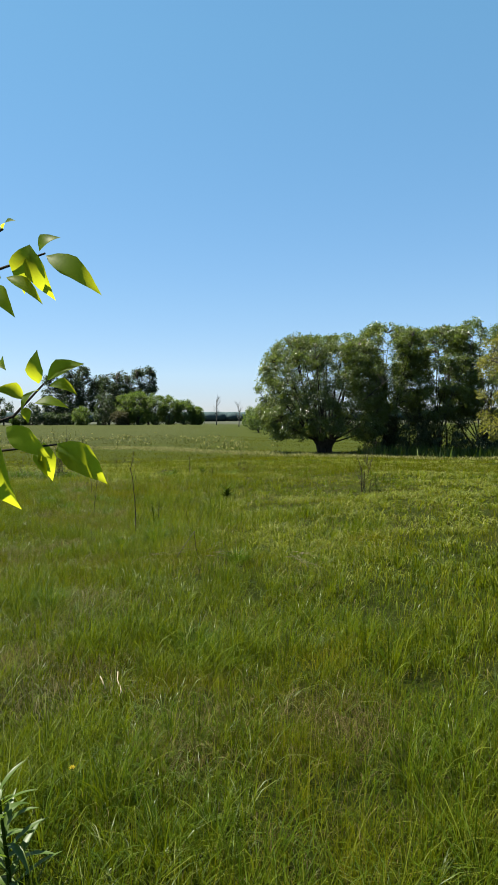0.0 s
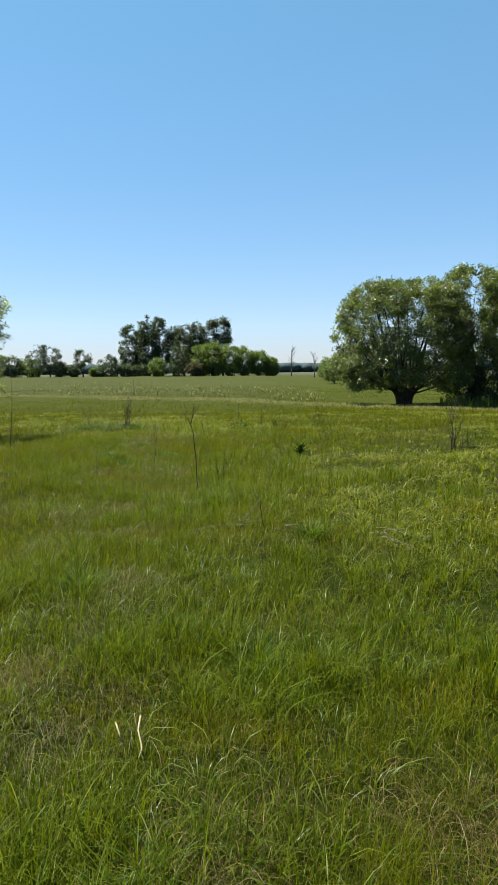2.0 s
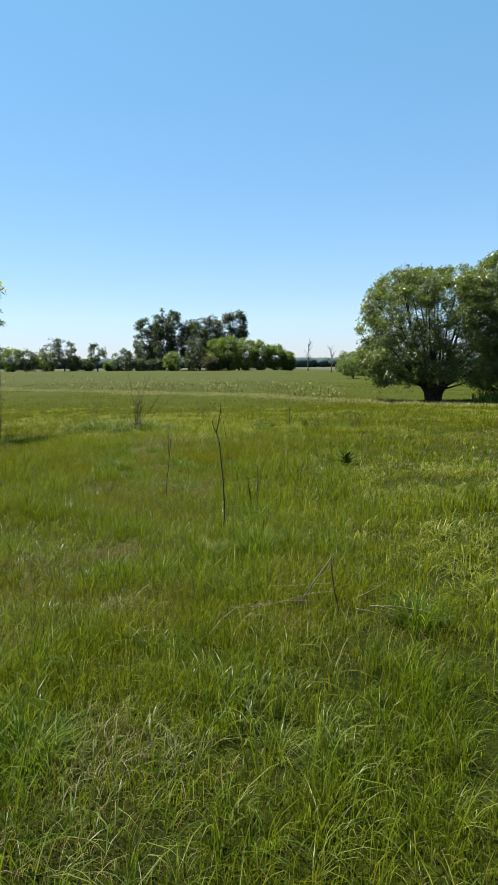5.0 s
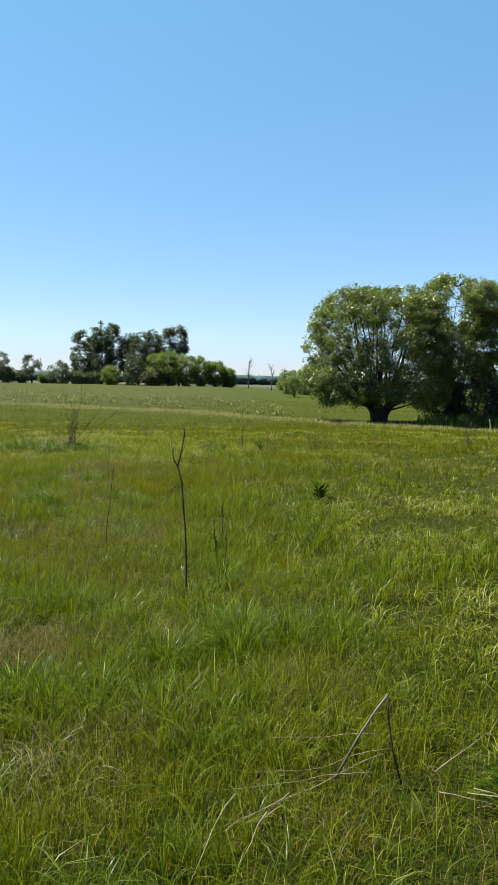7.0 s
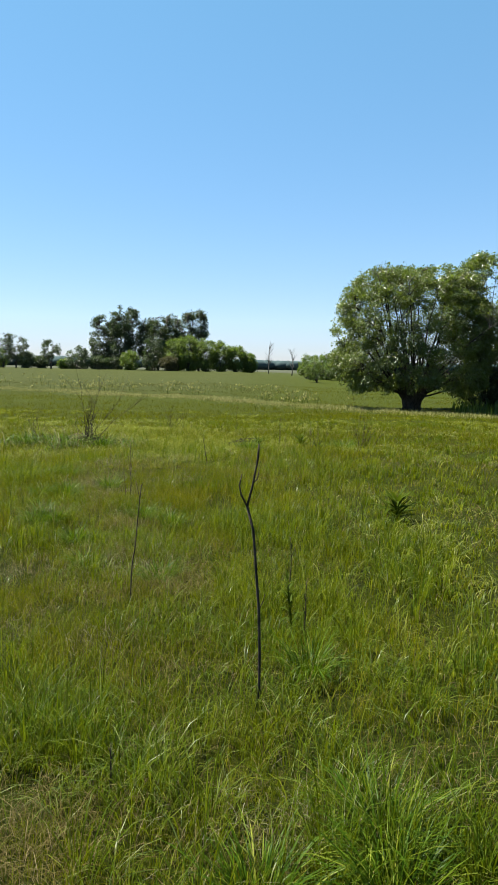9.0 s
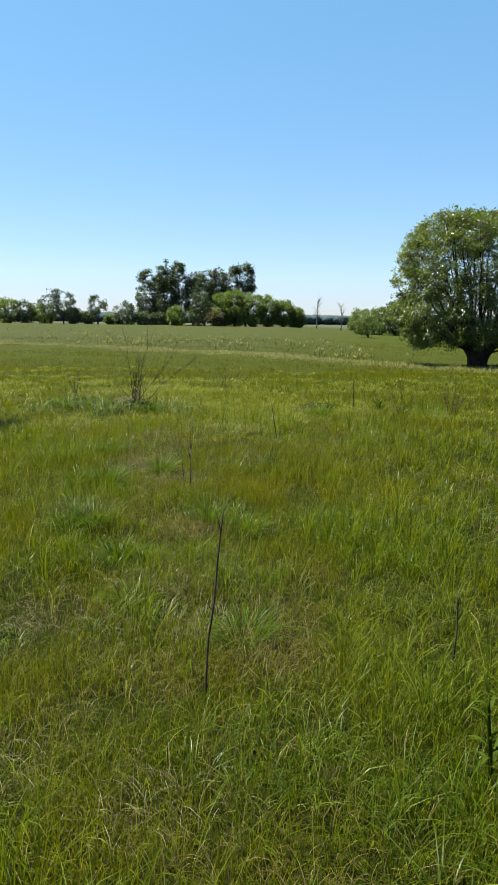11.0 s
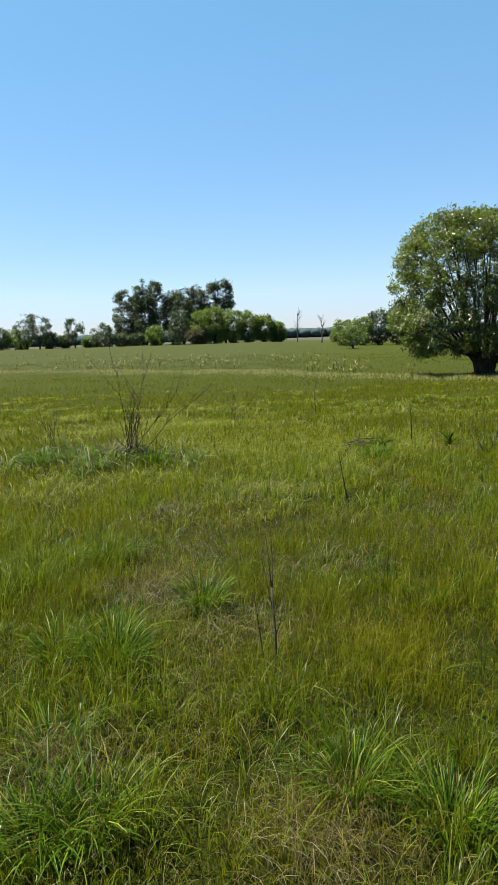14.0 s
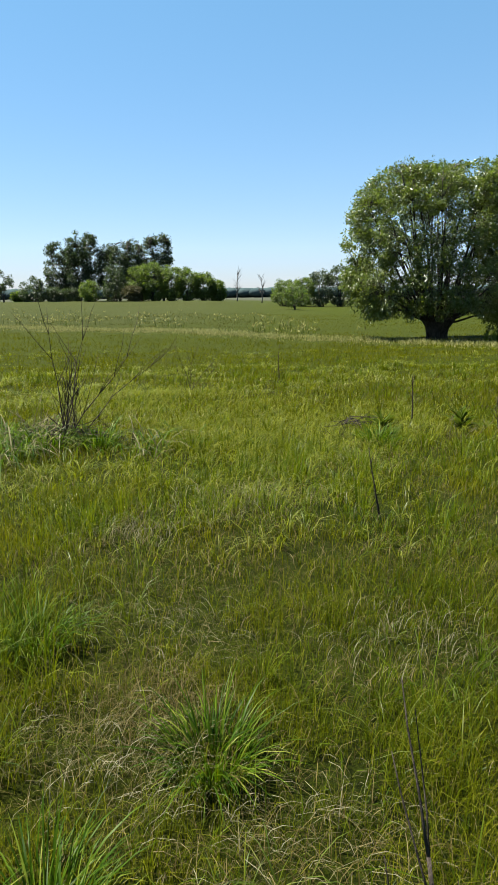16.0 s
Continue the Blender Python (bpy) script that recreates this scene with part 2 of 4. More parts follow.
class Lattice:
    """Smooth value noise over the plan, for vectors of places."""
    def __init__(self, seed):
        self.g = np.random.default_rng(seed).random((256, 256))

    def __call__(self, x, y, size):
        u, v = np.asarray(x) / size + 100.3, np.asarray(y) / size + 57.7
        i, j = np.floor(u).astype(int), np.floor(v).astype(int)
        a, b = u - i, v - j
        a, b = a * a * (3 - 2 * a), b * b * (3 - 2 * b)
        g = self.g
        q = lambda di, dj: g[(i + di) % 256, (j + dj) % 256]
        return (q(0, 0) * (1 - a) + q(1, 0) * a) * (1 - b) + (q(0, 1) * (1 - a) + q(1, 1) * a) * b


bumps, patches, tufts, lushness = Lattice(11), Lattice(12), Lattice(13), Lattice(14)


def smooth(a, b, x):
    t = np.clip((np.asarray(x, float) - a) / (b - a), 0, 1)
    return t * t * (3 - 2 * t)


def height(x, y):
    """The lie of the land: it falls a little to the left, dips in the middle distance and rises to the grove."""
    x, y = np.asarray(x, float), np.asarray(y, float)
    r = np.hypot(x, y)
    h = 0.0165 * x * (1 - smooth(12, 40, r)) - 0.72 * smooth(17, 44, r) - 0.15 * smooth(8, 16, x) * smooth(30, 44, y) * (1 - smooth(60, 90, y))
    h = h + 1.5 * smooth(62, 150, r) * (1 - 0.75 * smooth(-16, 6, x))
    h = h + (bumps(x, y, 1.0) - 0.5) * 0.09 + (bumps(x, y, 2.6) - 0.5) * 0.14 + (bumps(y, x, 9.0) - 0.5) * 0.16
    return h - 0.04


def hz(x, y):
    return float(height(x, y))


class Mesh:
    """Gathers pieces, then becomes one mesh."""
    def __init__(self):
        self.v, self.f, self.n = [], [], 0

    def add(self, verts, faces):
        self.v.extend(verts)
        self.f.extend([tuple(i + self.n for i in f) for f in faces])
        self.n += len(verts)

    def tube(self, pts, radii, sides=6, cap=True):
        pts = [Vector(p) for p in pts]
        verts, faces = [], []
        side = None
        for k, p in enumerate(pts):
            d = (pts[min(k + 1, len(pts) - 1)] - pts[max(k - 1, 0)]).normalized()
            if side is None:
                side = d.orthogonal().normalized()
            side = (side - d * side.dot(d)).normalized()
            other = d.cross(side)
            for s in range(sides):
                a = 2 * math.pi * s / sides
                verts.append(p + (side * math.cos(a) + other * math.sin(a)) * radii[k])
        for k in range(len(pts) - 1):
            for s in range(sides):
                t = (s + 1) % sides
                faces.append((k * sides + s, k * sides + t, (k + 1) * sides + t, (k + 1) * sides + s))
        if cap:
            faces.append(tuple(range((len(pts) - 1) * sides, len(pts) * sides)))
            faces.append(tuple(reversed(range(sides))))
        self.add(verts, faces)

    def data(self, name, mat, smooth_shade=True):
        me = bpy.data.meshes.new(name)
        me.from_pydata([tuple(v) for v in self.v], [], self.f)
        me.materials.append(mat)
        if smooth_shade:
            me.polygons.foreach_set("use_smooth", [True] * len(me.polygons))
        me.update()
        return me


def mesh_from_arrays(name, verts, tris, mat, smooth_shade=False):
    me = bpy.data.meshes.new(name)
    nv, nt = len(verts), len(tris)
    me.vertices.add(nv)
    me.vertices.foreach_set("co", np.ascontiguousarray(verts, np.float32).ravel())
    me.loops.add(nt * 3)
    me.loops.foreach_set("vertex_index", np.ascontiguousarray(tris, np.int32).ravel())
    me.polygons.add(nt)
    me.polygons.foreach_set("loop_start", np.arange(0, nt * 3, 3, dtype=np.int32))
    me.polygons.foreach_set("loop_total", np.full(nt, 3, np.int32))
    if smooth_shade:
        me.polygons.foreach_set("use_smooth", np.ones(nt, bool))
    me.materials.append(mat)
    me.update(calc_edges=True)
    me.validate()
    return me


def part(name, data, parent, label=""):
    ob = new(name, data)
    ob.parent = parent
    if label:
        ob["label"] = label
    return ob


def blades(x, y, z, h, w, az, bend, segments, droop=None, spread=None):
    """Curved, tapering blades as arrays of places and triangles."""
    n = len(x)
    levels = np.linspace(0, 1, segments + 1)
    dx, dy = np.cos(az), np.sin(az)
    turn = az + np.pi / 2 + (rng.random(n) - 0.5) * 1.6
    sx, sy = np.cos(turn), np.sin(turn)
    droop = np.zeros(n) if droop is None else droop
    verts, per = [], 2 * segments + 1
    for k, s in enumerate(levels):
        reach = bend * h * s ** 1.8
        up = h * (s - droop * s ** 3) * np.sqrt(np.maximum(1 - (bend * s * 0.75) ** 2, 0.08))
        cx, cy, cz = x + dx * reach, y + dy * reach, z + up
        half = w * 0.5 * (1 - 0.55 * s ** 1.5)
        if k < segments:
            verts.append(np.stack([cx - sx * half, cy - sy * half, cz], 1))
            verts.append(np.stack([cx + sx * half, cy + sy * half, cz], 1))
        else:
            verts.append(np.stack([cx, cy, cz], 1))
    verts = np.stack(verts, 1).reshape(-1, 3)
    pat = []
    for k in range(segments - 1):
        a = 2 * k
        pat += [(a, a + 1, a + 3), (a, a + 3, a + 2)]
    a = 2 * (segments - 1)
    pat.append((a, a + 1, a + 2))
    pat = np.array(pat)
    tris = (np.arange(n)[:, None, None] * per + pat[None]).reshape(-1, 3)
    return verts, tris


def joined(pieces):
    vs, ts, off = [], [], 0
    for v, t in pieces:
        vs.append(v)
        ts.append(t + off)
        off += len(v)
    return np.concatenate(vs), np.concatenate(ts)


def leaf_cards(centres, size, aspect=0.42, aim=None, hang=0.35, fold=0.25, r=None):
    """Folded pointed leaves, four triangles' worth of kite each made of two, at given places."""
    r = r or rng
    n = len(centres)
    d = r.normal(size=(n, 3))
    if aim is not None:
        d = d * 0.6 + aim
    d[:, 2] -= hang
    d /= np.linalg.norm(d, axis=1)[:, None] + 1e-9
    q = r.normal(size=(n, 3))
    s = np.cross(d, q)
    s /= np.linalg.norm(s, axis=1)[:, None] + 1e-9
    u = np.cross(d, s)
    L = np.asarray(size).reshape(-1, 1) * np.ones((n, 1))
    a = centres - d * L * 0.5
    b = centres + d * L * 0.5
    mid = centres - d * L * 0.08
    l = mid + s * L * aspect * 0.5 + u * L * aspect * fold
    g = mid - s * L * aspect * 0.5 + u * L * aspect * fold
    verts = np.stack([a, l, b, g], 1).reshape(-1, 3)
    pat = np.array([(0, 1, 2), (0, 2, 3)])
    tris = (np.arange(n)[:, None, None] * 4 + pat[None]).reshape(-1, 3)
    return verts, tris


def bent_line(start, direction, length, steps, wander, lift=0.0, r=random):
    p, d = Vector(start), Vector(direction).normalized()
    out = [p.copy()]
    for _ in range(steps):
        d = (d + Vector((r.gauss(0, wander), r.gauss(0, wander), r.gauss(0, wander) + lift))).normalized()
        p = p + d * (length / steps)
        out.append(p.copy())
    return out


# ---- ground ----
def grid_axis(limit):
    a = [0.0]
    step = 0.35
    while a[-1] < limit:
        a.append(a[-1] + step)
        step = min(step * 1.055, 160)
    return a


ax = grid_axis(2600)
xs = np.array([-v for v in reversed(ax[1:])] + ax)
ys = xs + 8.0
gx, gy = np.meshgrid(xs, ys)
fade = 1 - smooth(170, 300, np.hypot(gx, gy))
gzv = height(gx, gy) * fade + (1 - fade) * 0.5
nx, ny = len(xs), len(ys)
idx = np.arange(nx * ny).reshape(ny, nx)
quads = np.stack([idx[:-1, :-1], idx[:-1, 1:], idx[1:, 1:], idx[1:, :-1]], -1).reshape(-1, 4)
gtris = np.concatenate([quads[:, [0, 1, 2]], quads[:, [0, 2, 3]]])
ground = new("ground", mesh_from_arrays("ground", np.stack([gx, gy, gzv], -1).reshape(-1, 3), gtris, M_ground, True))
tagged(ground, "wide level meadow of green and olive grass", "meadow", kind="structure")


# ---- grass of the meadow ----
def clearance(x, y):
    """How near a walker along the line x = -0.28 y comes to a place while it lies ahead."""
    side = np.abs(x + 0.28 * np.minimum(y, 13.5))
    return np.maximum(np.maximum(1.9, side * 2.15), y - 12.0)


def sow(count, y0, y1, power, share):
    """Places in the fan of meadow ahead: thinner with distance, then by share (0 to 1)."""
    got_x, got_y, n = [], [], 0
    top = 1.5 + 1.02 * y1
    while n < count:
        m = 300000
        y = y0 + (y1 - y0) * rng.random(m) ** 1.3
        half_l, half_r = 0.75 + 0.62 * np.maximum(y - 0.8, 0), 0.75 + 0.40 * y
        x = -half_l + (half_l + half_r) * rng.random(m)
        even = ((y - y0) / (y1 - y0) + 1e-4) ** (0.3 / 1.3)
        keep = rng.random(m) < thin(x, y, power) * (half_l + half_r) / top * even * 2.2
        x, y = x[keep], y[keep]
        keep = rng.random(len(x)) < share(x, y)
        got_x.append(x[keep])
        got_y.append(y[keep])
        n += int(keep.sum())
    return np.concatenate(got_x)[:count], np.concatenate(got_y)[:count]


def thin(x, y, power=1.75, base=2.4):
    return np.minimum(1, (base / clearance(x, y)) ** power)


LUSH = ((-0.5, 5.7, 0.9), (0.3, 5.3, 1.0), (-3.14, 11.9, 0.4), (-2.85, 12.2, 0.3), (-2.9, 13.4, 0.4), (-3.7, 12.7, 0.5), (-4.1, 14.0, 0.4), (-1.87, 11.2, 0.5),
        (-2.05, 8.95, 0.35), (-1.3, 7.7, 0.5), (-0.2, 4.4, 0.5), (-0.6, 9.2, 0.8), (-1.2, 13.0, 1.0), (-3.2, 19.6, 1.4), (0.8, 9.0, 0.9))
DULL = ((-2.95, 10.4, 0.6), (-3.3, 11.2, 0.5), (-2.45, 11.1, 0.4), (-2.2, 8.4, 0.4), (-3.0, 13.9, 0.5), (-3.9, 14.0, 0.4), (-3.55, 16.0, 0.6), (-3.5, 13.9, 0.35), (-3.05, 12.4, 0.3), (-2.2, 12.1, 0.4), (-2.7, 10.5, 0.4), (-2.05, 11.9, 0.4), (-2.6, 9.9, 0.4), (-1.55, 8.5, 0.4),
        (-1.1, 3.7, 0.4), (-0.3, 3.55, 0.35), (0.43, 3.0, 0.4), (-1.7, 7.2, 0.4), (-0.9, 7.5, 0.3), (-2.4, 15.4, 0.9), (0.9, 12.0, 1.2))


def around(x, y, places):
    s = np.zeros(len(x))
    for a, b_, r in places:
        s = np.maximum(s, np.exp(-((x - a) ** 2 + (y - b_) ** 2) / (2 * (r * 0.6) ** 2)))
    return s


def green_share(x, y):
    """Where broad fresh grass stands rather than fine olive grass."""
    own = smooth(0.36, 0.66, 0.55 * patches(x, y, 1.5) + 0.45 * patches(y, x, 0.55)) * (1 - 0.25 * smooth(8, 11, y))
    own = own + 0.42 * (1 - smooth(5, 8, y))
    return np.clip(own + 0.8 * (1 - 0.45 * smooth(6, 9, y)) * around(x, y, LUSH) - 0.9 * around(x, y, DULL), 0, 1)


# worn places where brown straw shows
BARE = ((0.47, 3.2, 0.40), (-1.49, 4.14, 0.30), (-0.31, 2.94, 0.28), (-0.83, 7.87, 0.36), (-2.33, 8.5, 0.34), (-1.45, 7.64, 0.26), (-2.96, 12.6, 0.24), (-3.9, 12.87, 0.26), (-3.85, 14.5, 0.26), (-2.32, 10.97, 0.36), (-2.92, 11.7, 0.28))
SPOTS = ((-1.34, 5.15, 0.45), (-1.75, 7.3, 0.5), (-1.95, 8.6, 0.35), (-2.1, 10.0, 0.4), (-3.63, 17.0, 0.55), (0.56, 6.6, 0.45), (-0.9, 4.0, 0.3),
         (-3.4, 13.2, 0.6), (-2.7, 12.2, 0.5), (-0.75, 6.9, 0.4), (-4.0, 14.2, 0.4), (-2.0, 9.7, 0.5), (-0.2, 3.2, 0.35), (-5.5, 19.1, 0.6), *BARE)


def spots(x, y):
    return np.maximum(0.75 * around(x, y, SPOTS), 0.6 * around(x, y, DULL))


THATCH = ((-3.03, 10.05, 0.22), (-1.85, 7.29, 0.20), (-3.17, 8.78, 0.20), (-1.41, 5.62, 0.22), (-1.25, 4.71, 0.24), (-1.65, 5.15, 0.18), (-1.11, 3.59, 0.30), (-1.41, 4.01, 0.25),
          (-3.83, 14.21, 0.25), (-2.99, 12.55, 0.20), (-3.86, 12.69, 0.24), (-2.63, 11.18, 0.28), (-2.92, 11.56, 0.18), (-2.66, 11.92, 0.22), (-3.51, 16.78, 0.42), (-4.02, 14.36, 0.20),
          (-2.91, 14.94, 0.26), (-3.79, 15.04, 0.34), (-3.4, 13.98, 0.26), (-4.27, 16.2, 0.30), (-3.33, 11.12, 0.28), (-2.69, 9.33, 0.26), (-2.51, 9.97, 0.20), (-1.55, 8.58, 0.18), (-1.15, 8.69, 0.22))


def open_spots(x, y):
    """Green grass stands thinner over the pressed thatch."""
    return 1 - 0.6 * around(x, y, THATCH)


def straw_share(x, y):
    """Where last year's straw lies open."""
    own = smooth(0.50, 0.8, 0.6 * tufts(x, y, 1.1) + 0.4 * tufts(y, x, 0.4)) * (0.5 + 0.5 * smooth(4, 8, y)) + 0.24 * smooth(6, 10, y)
    return np.minimum(1, np.maximum(own, spots(x, y)))


def clumped(x, y, size=0.17, low=0.30, high=0.58):
    """Grass stands in small clumps with dark gaps between."""
    q = 0.6 * tufts(x, y, size) + 0.4 * patches(x, y, size * 2.3)
    return 0.08 + 0.92 * smooth(low, high, q)


def in_tufts(x, y, each, radius):
    """Spread each place into a tuft: places round it and the way outwards."""
    n = len(x)
    a = 2 * np.pi * rng.random((n, each))
    q = radius[:, None] * np.sqrt(rng.random((n, each)))
    return (x[:, None] + q * np.cos(a)).ravel(), (y[:, None] + q * np.sin(a)).ravel(), a.ravel(), np.repeat(np.arange(n), each)



def short_far(near):
    """Grass seen from afar is grazed shorter."""
    return 1 - 0.4 * smooth(5, 13, near)


# broad fresh blades: tufts, and single blades between them
pieces = []
cx, cy = sow(8000, 1.0, 30, 1.4, lambda x, y: (0.06 + 0.94 * green_share(x, y)) * (1 - 0.8 * spots(x, y)) * open_spots(x, y) * clumped(y, x, 0.34, 0.40, 0.62))
x, y, out, owner = in_tufts(cx, cy, 20, 0.025 + 0.055 * rng.random(len(cx)))
tall_ = (0.12 + 0.29 * rng.random(len(cx)) ** 2.0)[owner]
h = tall_ * (0.55 + 0.6 * rng.random(len(x)))
az = out + 0.9 * (rng.random(len(x)) - 0.5)
bend = 0.12 + 0.75 * rng.random(len(x)) ** 1.3
sx_, sy_ = sow(70000, 1.0, 34, 1.7, lambda x, y: (0.15 + 0.85 * green_share(x, y)) * clumped(x, y) * open_spots(x, y))
x, y = np.concatenate([x, sx_]), np.concatenate([y, sy_])
m = len(sx_)
h = np.concatenate([h, (0.10 + 0.15 * lushness(sx_, sy_, 0.8)) * (0.6 + 0.6 * rng.random(m))])
az = np.concatenate([az, 2 * np.pi * rng.random(m)])
bend = np.concatenate([bend, 0.15 + 0.75 * rng.random(m) ** 1.3])
near = clearance(x, y)
w = (0.0022 + 0.0026 * rng.random(len(x))) * np.maximum(1, near / 3.2) ** 0.85
droop = 0.7 * rng.random(len(x)) ** 1.2
z = height(x, y) - 0.01
h = h * short_far(near)
c = (near < 4.0) & (h > 0.13)
for sel, seg in ((c, 4), (~c, 2)):
    pieces.append(blades(x[sel], y[sel], z[sel], h[sel], w[sel], az[sel], bend[sel], seg, droop[sel]))
meadow_grass = new("meadow_grass", mesh_from_arrays("meadow_grass", *joined(pieces), M_grass))
tagged(meadow_grass, "fresh green meadow grass in uneven bending tufts", "grass", kind="stuff")

# broad shining blades in small tufts that arch over the rest
cx, cy = sow(1500, 1.0, 24, 1.5, lambda x, y: 0.10 + 0.90 * green_share(x, y))
x, y, out, owner = in_tufts(cx, cy, 11, 0.02 + 0.05 * rng.random(len(cx)))
m, near = len(x), clearance(x, y)
tall_ = (0.12 + 0.16 * rng.random(len(cx)) ** 1.3)[owner]
shine = blades(x, y, height(x, y) - 0.01, tall_ * (0.7 + 0.5 * rng.random(m)) * short_far(near), (0.0030 + 0.0024 * rng.random(m)) * np.maximum(1, near / 4.5) ** 0.8,
               out + 0.8 * (rng.random(m) - 0.5), 0.35 + 0.75 * rng.random(m), 4, 0.25 + 0.5 * rng.random(m))
tagged(new("broad_grass", mesh_from_arrays("broad_grass", *shine, M_blade)), "broad shining grass blades arching over the sward", "grass", kind="stuff")

# clumps that stand out over the middle distance, bright against the dark between them
cx, cy = sow(6000, 6.0, 40, 1.05, lambda x, y: clumped(x, y, 0.5, 0.40, 0.60) * clumped(y, x, 2.2, 0.30, 0.55) * (1 - 0.85 * smooth(22, 36, y)) * smooth(3.2, 6.5, clearance(x, y)))
x, y, out, owner = in_tufts(cx, cy, 11, 0.04 + 0.09 * rng.random(len(cx)))
m, far_ = len(x), np.maximum(clearance(x, y), 4.0)
tall_ = (0.10 + 0.15 * rng.random(len(cx)) ** 1.3)[owner]
stand = blades(x, y, height(x, y) - 0.01, tall_ * (0.6 + 0.6 * rng.random(m)), (0.0045 + 0.004 * rng.random(m)) * (far_ / 5.0) ** 0.75, out + 1.6 * (rng.random(m) - 0.5), 0.45 + 0.9 * rng.random(m), 3, 0.2 + 0.7 * rng.random(m))
tagged(new("clump_grass", mesh_from_arrays("clump_grass", *stand, M_clump)), "bright yellow-green grass clumps over the meadow", "grass", kind="stuff")

# grass beaten flat and bleached lighter in a few places
LIGHT = ((-4.1, 19.6, 1.0), (-3.2, 19.8, 1.0), (-2.4, 20.0, 0.9), (-3.62, 17.3, 0.6), (-5.0, 22.0, 1.4), (-3.3, 18.6, 0.7))
lx, ly = [], []
for a, b_, r in LIGHT:
    k = int(1600 * r * r) + 80
    lx.append(a + r * 0.95 * rng.normal(size=k))
    ly.append(b_ + r * 0.7 * rng.normal(size=k))
x, y = np.concatenate(lx), np.concatenate(ly)
m = len(x)
flat = blades(x, y, height(x, y) + 0.05 * rng.random(m), 0.09 + 0.10 * rng.random(m), 0.003 + 0.0003 * np.maximum(y - 6, 0), 0.6 + 1.2 * rng.normal(size=m), 1.0 + 0.4 * rng.random(m), 3, 0.6 * rng.random(m))
tagged(new("flattened_grass", mesh_from_arrays("flattened_grass", *flat, M_light)), "light yellow-green grass lying flat in patches", "grass", kind="stuff")

# fine olive grass
pieces = []
x, y = sow(250000, 1.0, 40, 1.7, lambda x, y: (0.25 + 0.75 * (1 - green_share(x, y))) * (1 - 0.6 * straw_share(x, y)) * clumped(y, x) * open_spots(x, y))
near = clearance(x, y)
h = (0.08 + 0.16 * lushness(y, x, 1.3)) * (0.55 + 0.75 * rng.random(len(x))) * short_far(near) * (0.55 + 0.9 * tufts(x, y, 0.24))
w = (0.0014 + 0.0016 * rng.random(len(x))) * np.maximum(1, near / 2.8) ** 0.9
az = 2 * np.pi * rng.random(len(x))
bend = 0.08 + 0.85 * rng.random(len(x)) ** 1.4
z = height(x, y) - 0.01
pieces.append(blades(x, y, z, h, w, az, bend, 2, 0.55 * rng.random(len(x))))
fine_grass = new("fine_grass", mesh_from_arrays("fine_grass", *joined(pieces), M_fine))
tagged(fine_grass, "thin upright olive grass with brownish tips", "grass", kind="stuff")

# last year's straw lying flat between
pieces = []
x, y = sow(80000, 1.0, 26, 1.7, lambda x, y: (0.10 + 0.90 * straw_share(x, y)))
near = clearance(x, y)
h = 0.04 + 0.10 * rng.random(len(x))
w = (0.0011 + 0.0013 * rng.random(len(x))) * np.maximum(1, near / 3.0) ** 0.8
bend = 0.7 + 0.6 * rng.random(len(x))
z = height(x, y) + 0.005 + 0.06 * rng.random(len(x))
pieces.append(blades(x, y, z, h * 0.8, w, 2 * np.pi * rng.random(len(x)), bend, 3, 0.5 * rng.random(len(x))))
for a, b_, r in BARE:
    k = int(2400 * r)
    x, y = a + r * 0.55 * rng.normal(size=k), b_ + r * 0.55 * rng.normal(size=k)
    pieces.append(blades(x, y, height(x, y) + 0.05 * rng.random(k), 0.05 + 0.10 * rng.random(k), 0.0012 + 0.0014 * rng.random(k), 2 * np.pi * rng.random(k), 0.6 + 0.7 * rng.random(k), 3, 0.6 * rng.random(k)))
dry_grass = new("dry_grass", mesh_from_arrays("dry_grass", *joined(pieces), M_straw))
tagged(dry_grass, "pale dead straw matted between the green grass", "dry grass", kind="stuff")

# bleached thatch where old grass was pressed down
lx, ly, la = [], [], []
for k, (a, b_, r) in enumerate(THATCH):
    q = int(950 * r)
    lx.append(a + r * 0.75 * rng.normal(size=q))
    ly.append(b_ + r * 0.6 * rng.normal(size=q))
    la.append(2.4 * k + 0.7 * rng.normal(size=q))
x, y, az = np.concatenate(lx), np.concatenate(ly), np.concatenate(la)
m, near = len(x), clearance(x, y)
thatch = blades(x, y, height(x, y) + 0.01 + 0.05 * rng.random(m), 0.04 + 0.085 * rng.random(m), (0.0012 + 0.0014 * rng.random(m)) * np.maximum(1, near / 3.2) ** 0.8, az, 0.9 + 0.5 * rng.random(m), 3, 0.6 * rng.random(m))
tagged(new("bleached_thatch", mesh_from_arrays("bleached_thatch", *thatch, M_bleach)), "bleached grey thatch pressed down among the grass", "dry grass", kind="stuff")

def edge_line(x):
    """The field's edge, a line that runs slantwise over the meadow."""
    return np.interp(x, (-60, -28, -14, -8, -1.6, 1.2, 4.3, 10, 26), (78, 66, 59.5, 55, 47.5, 45.5, 41.5, 41.0, 40.0))


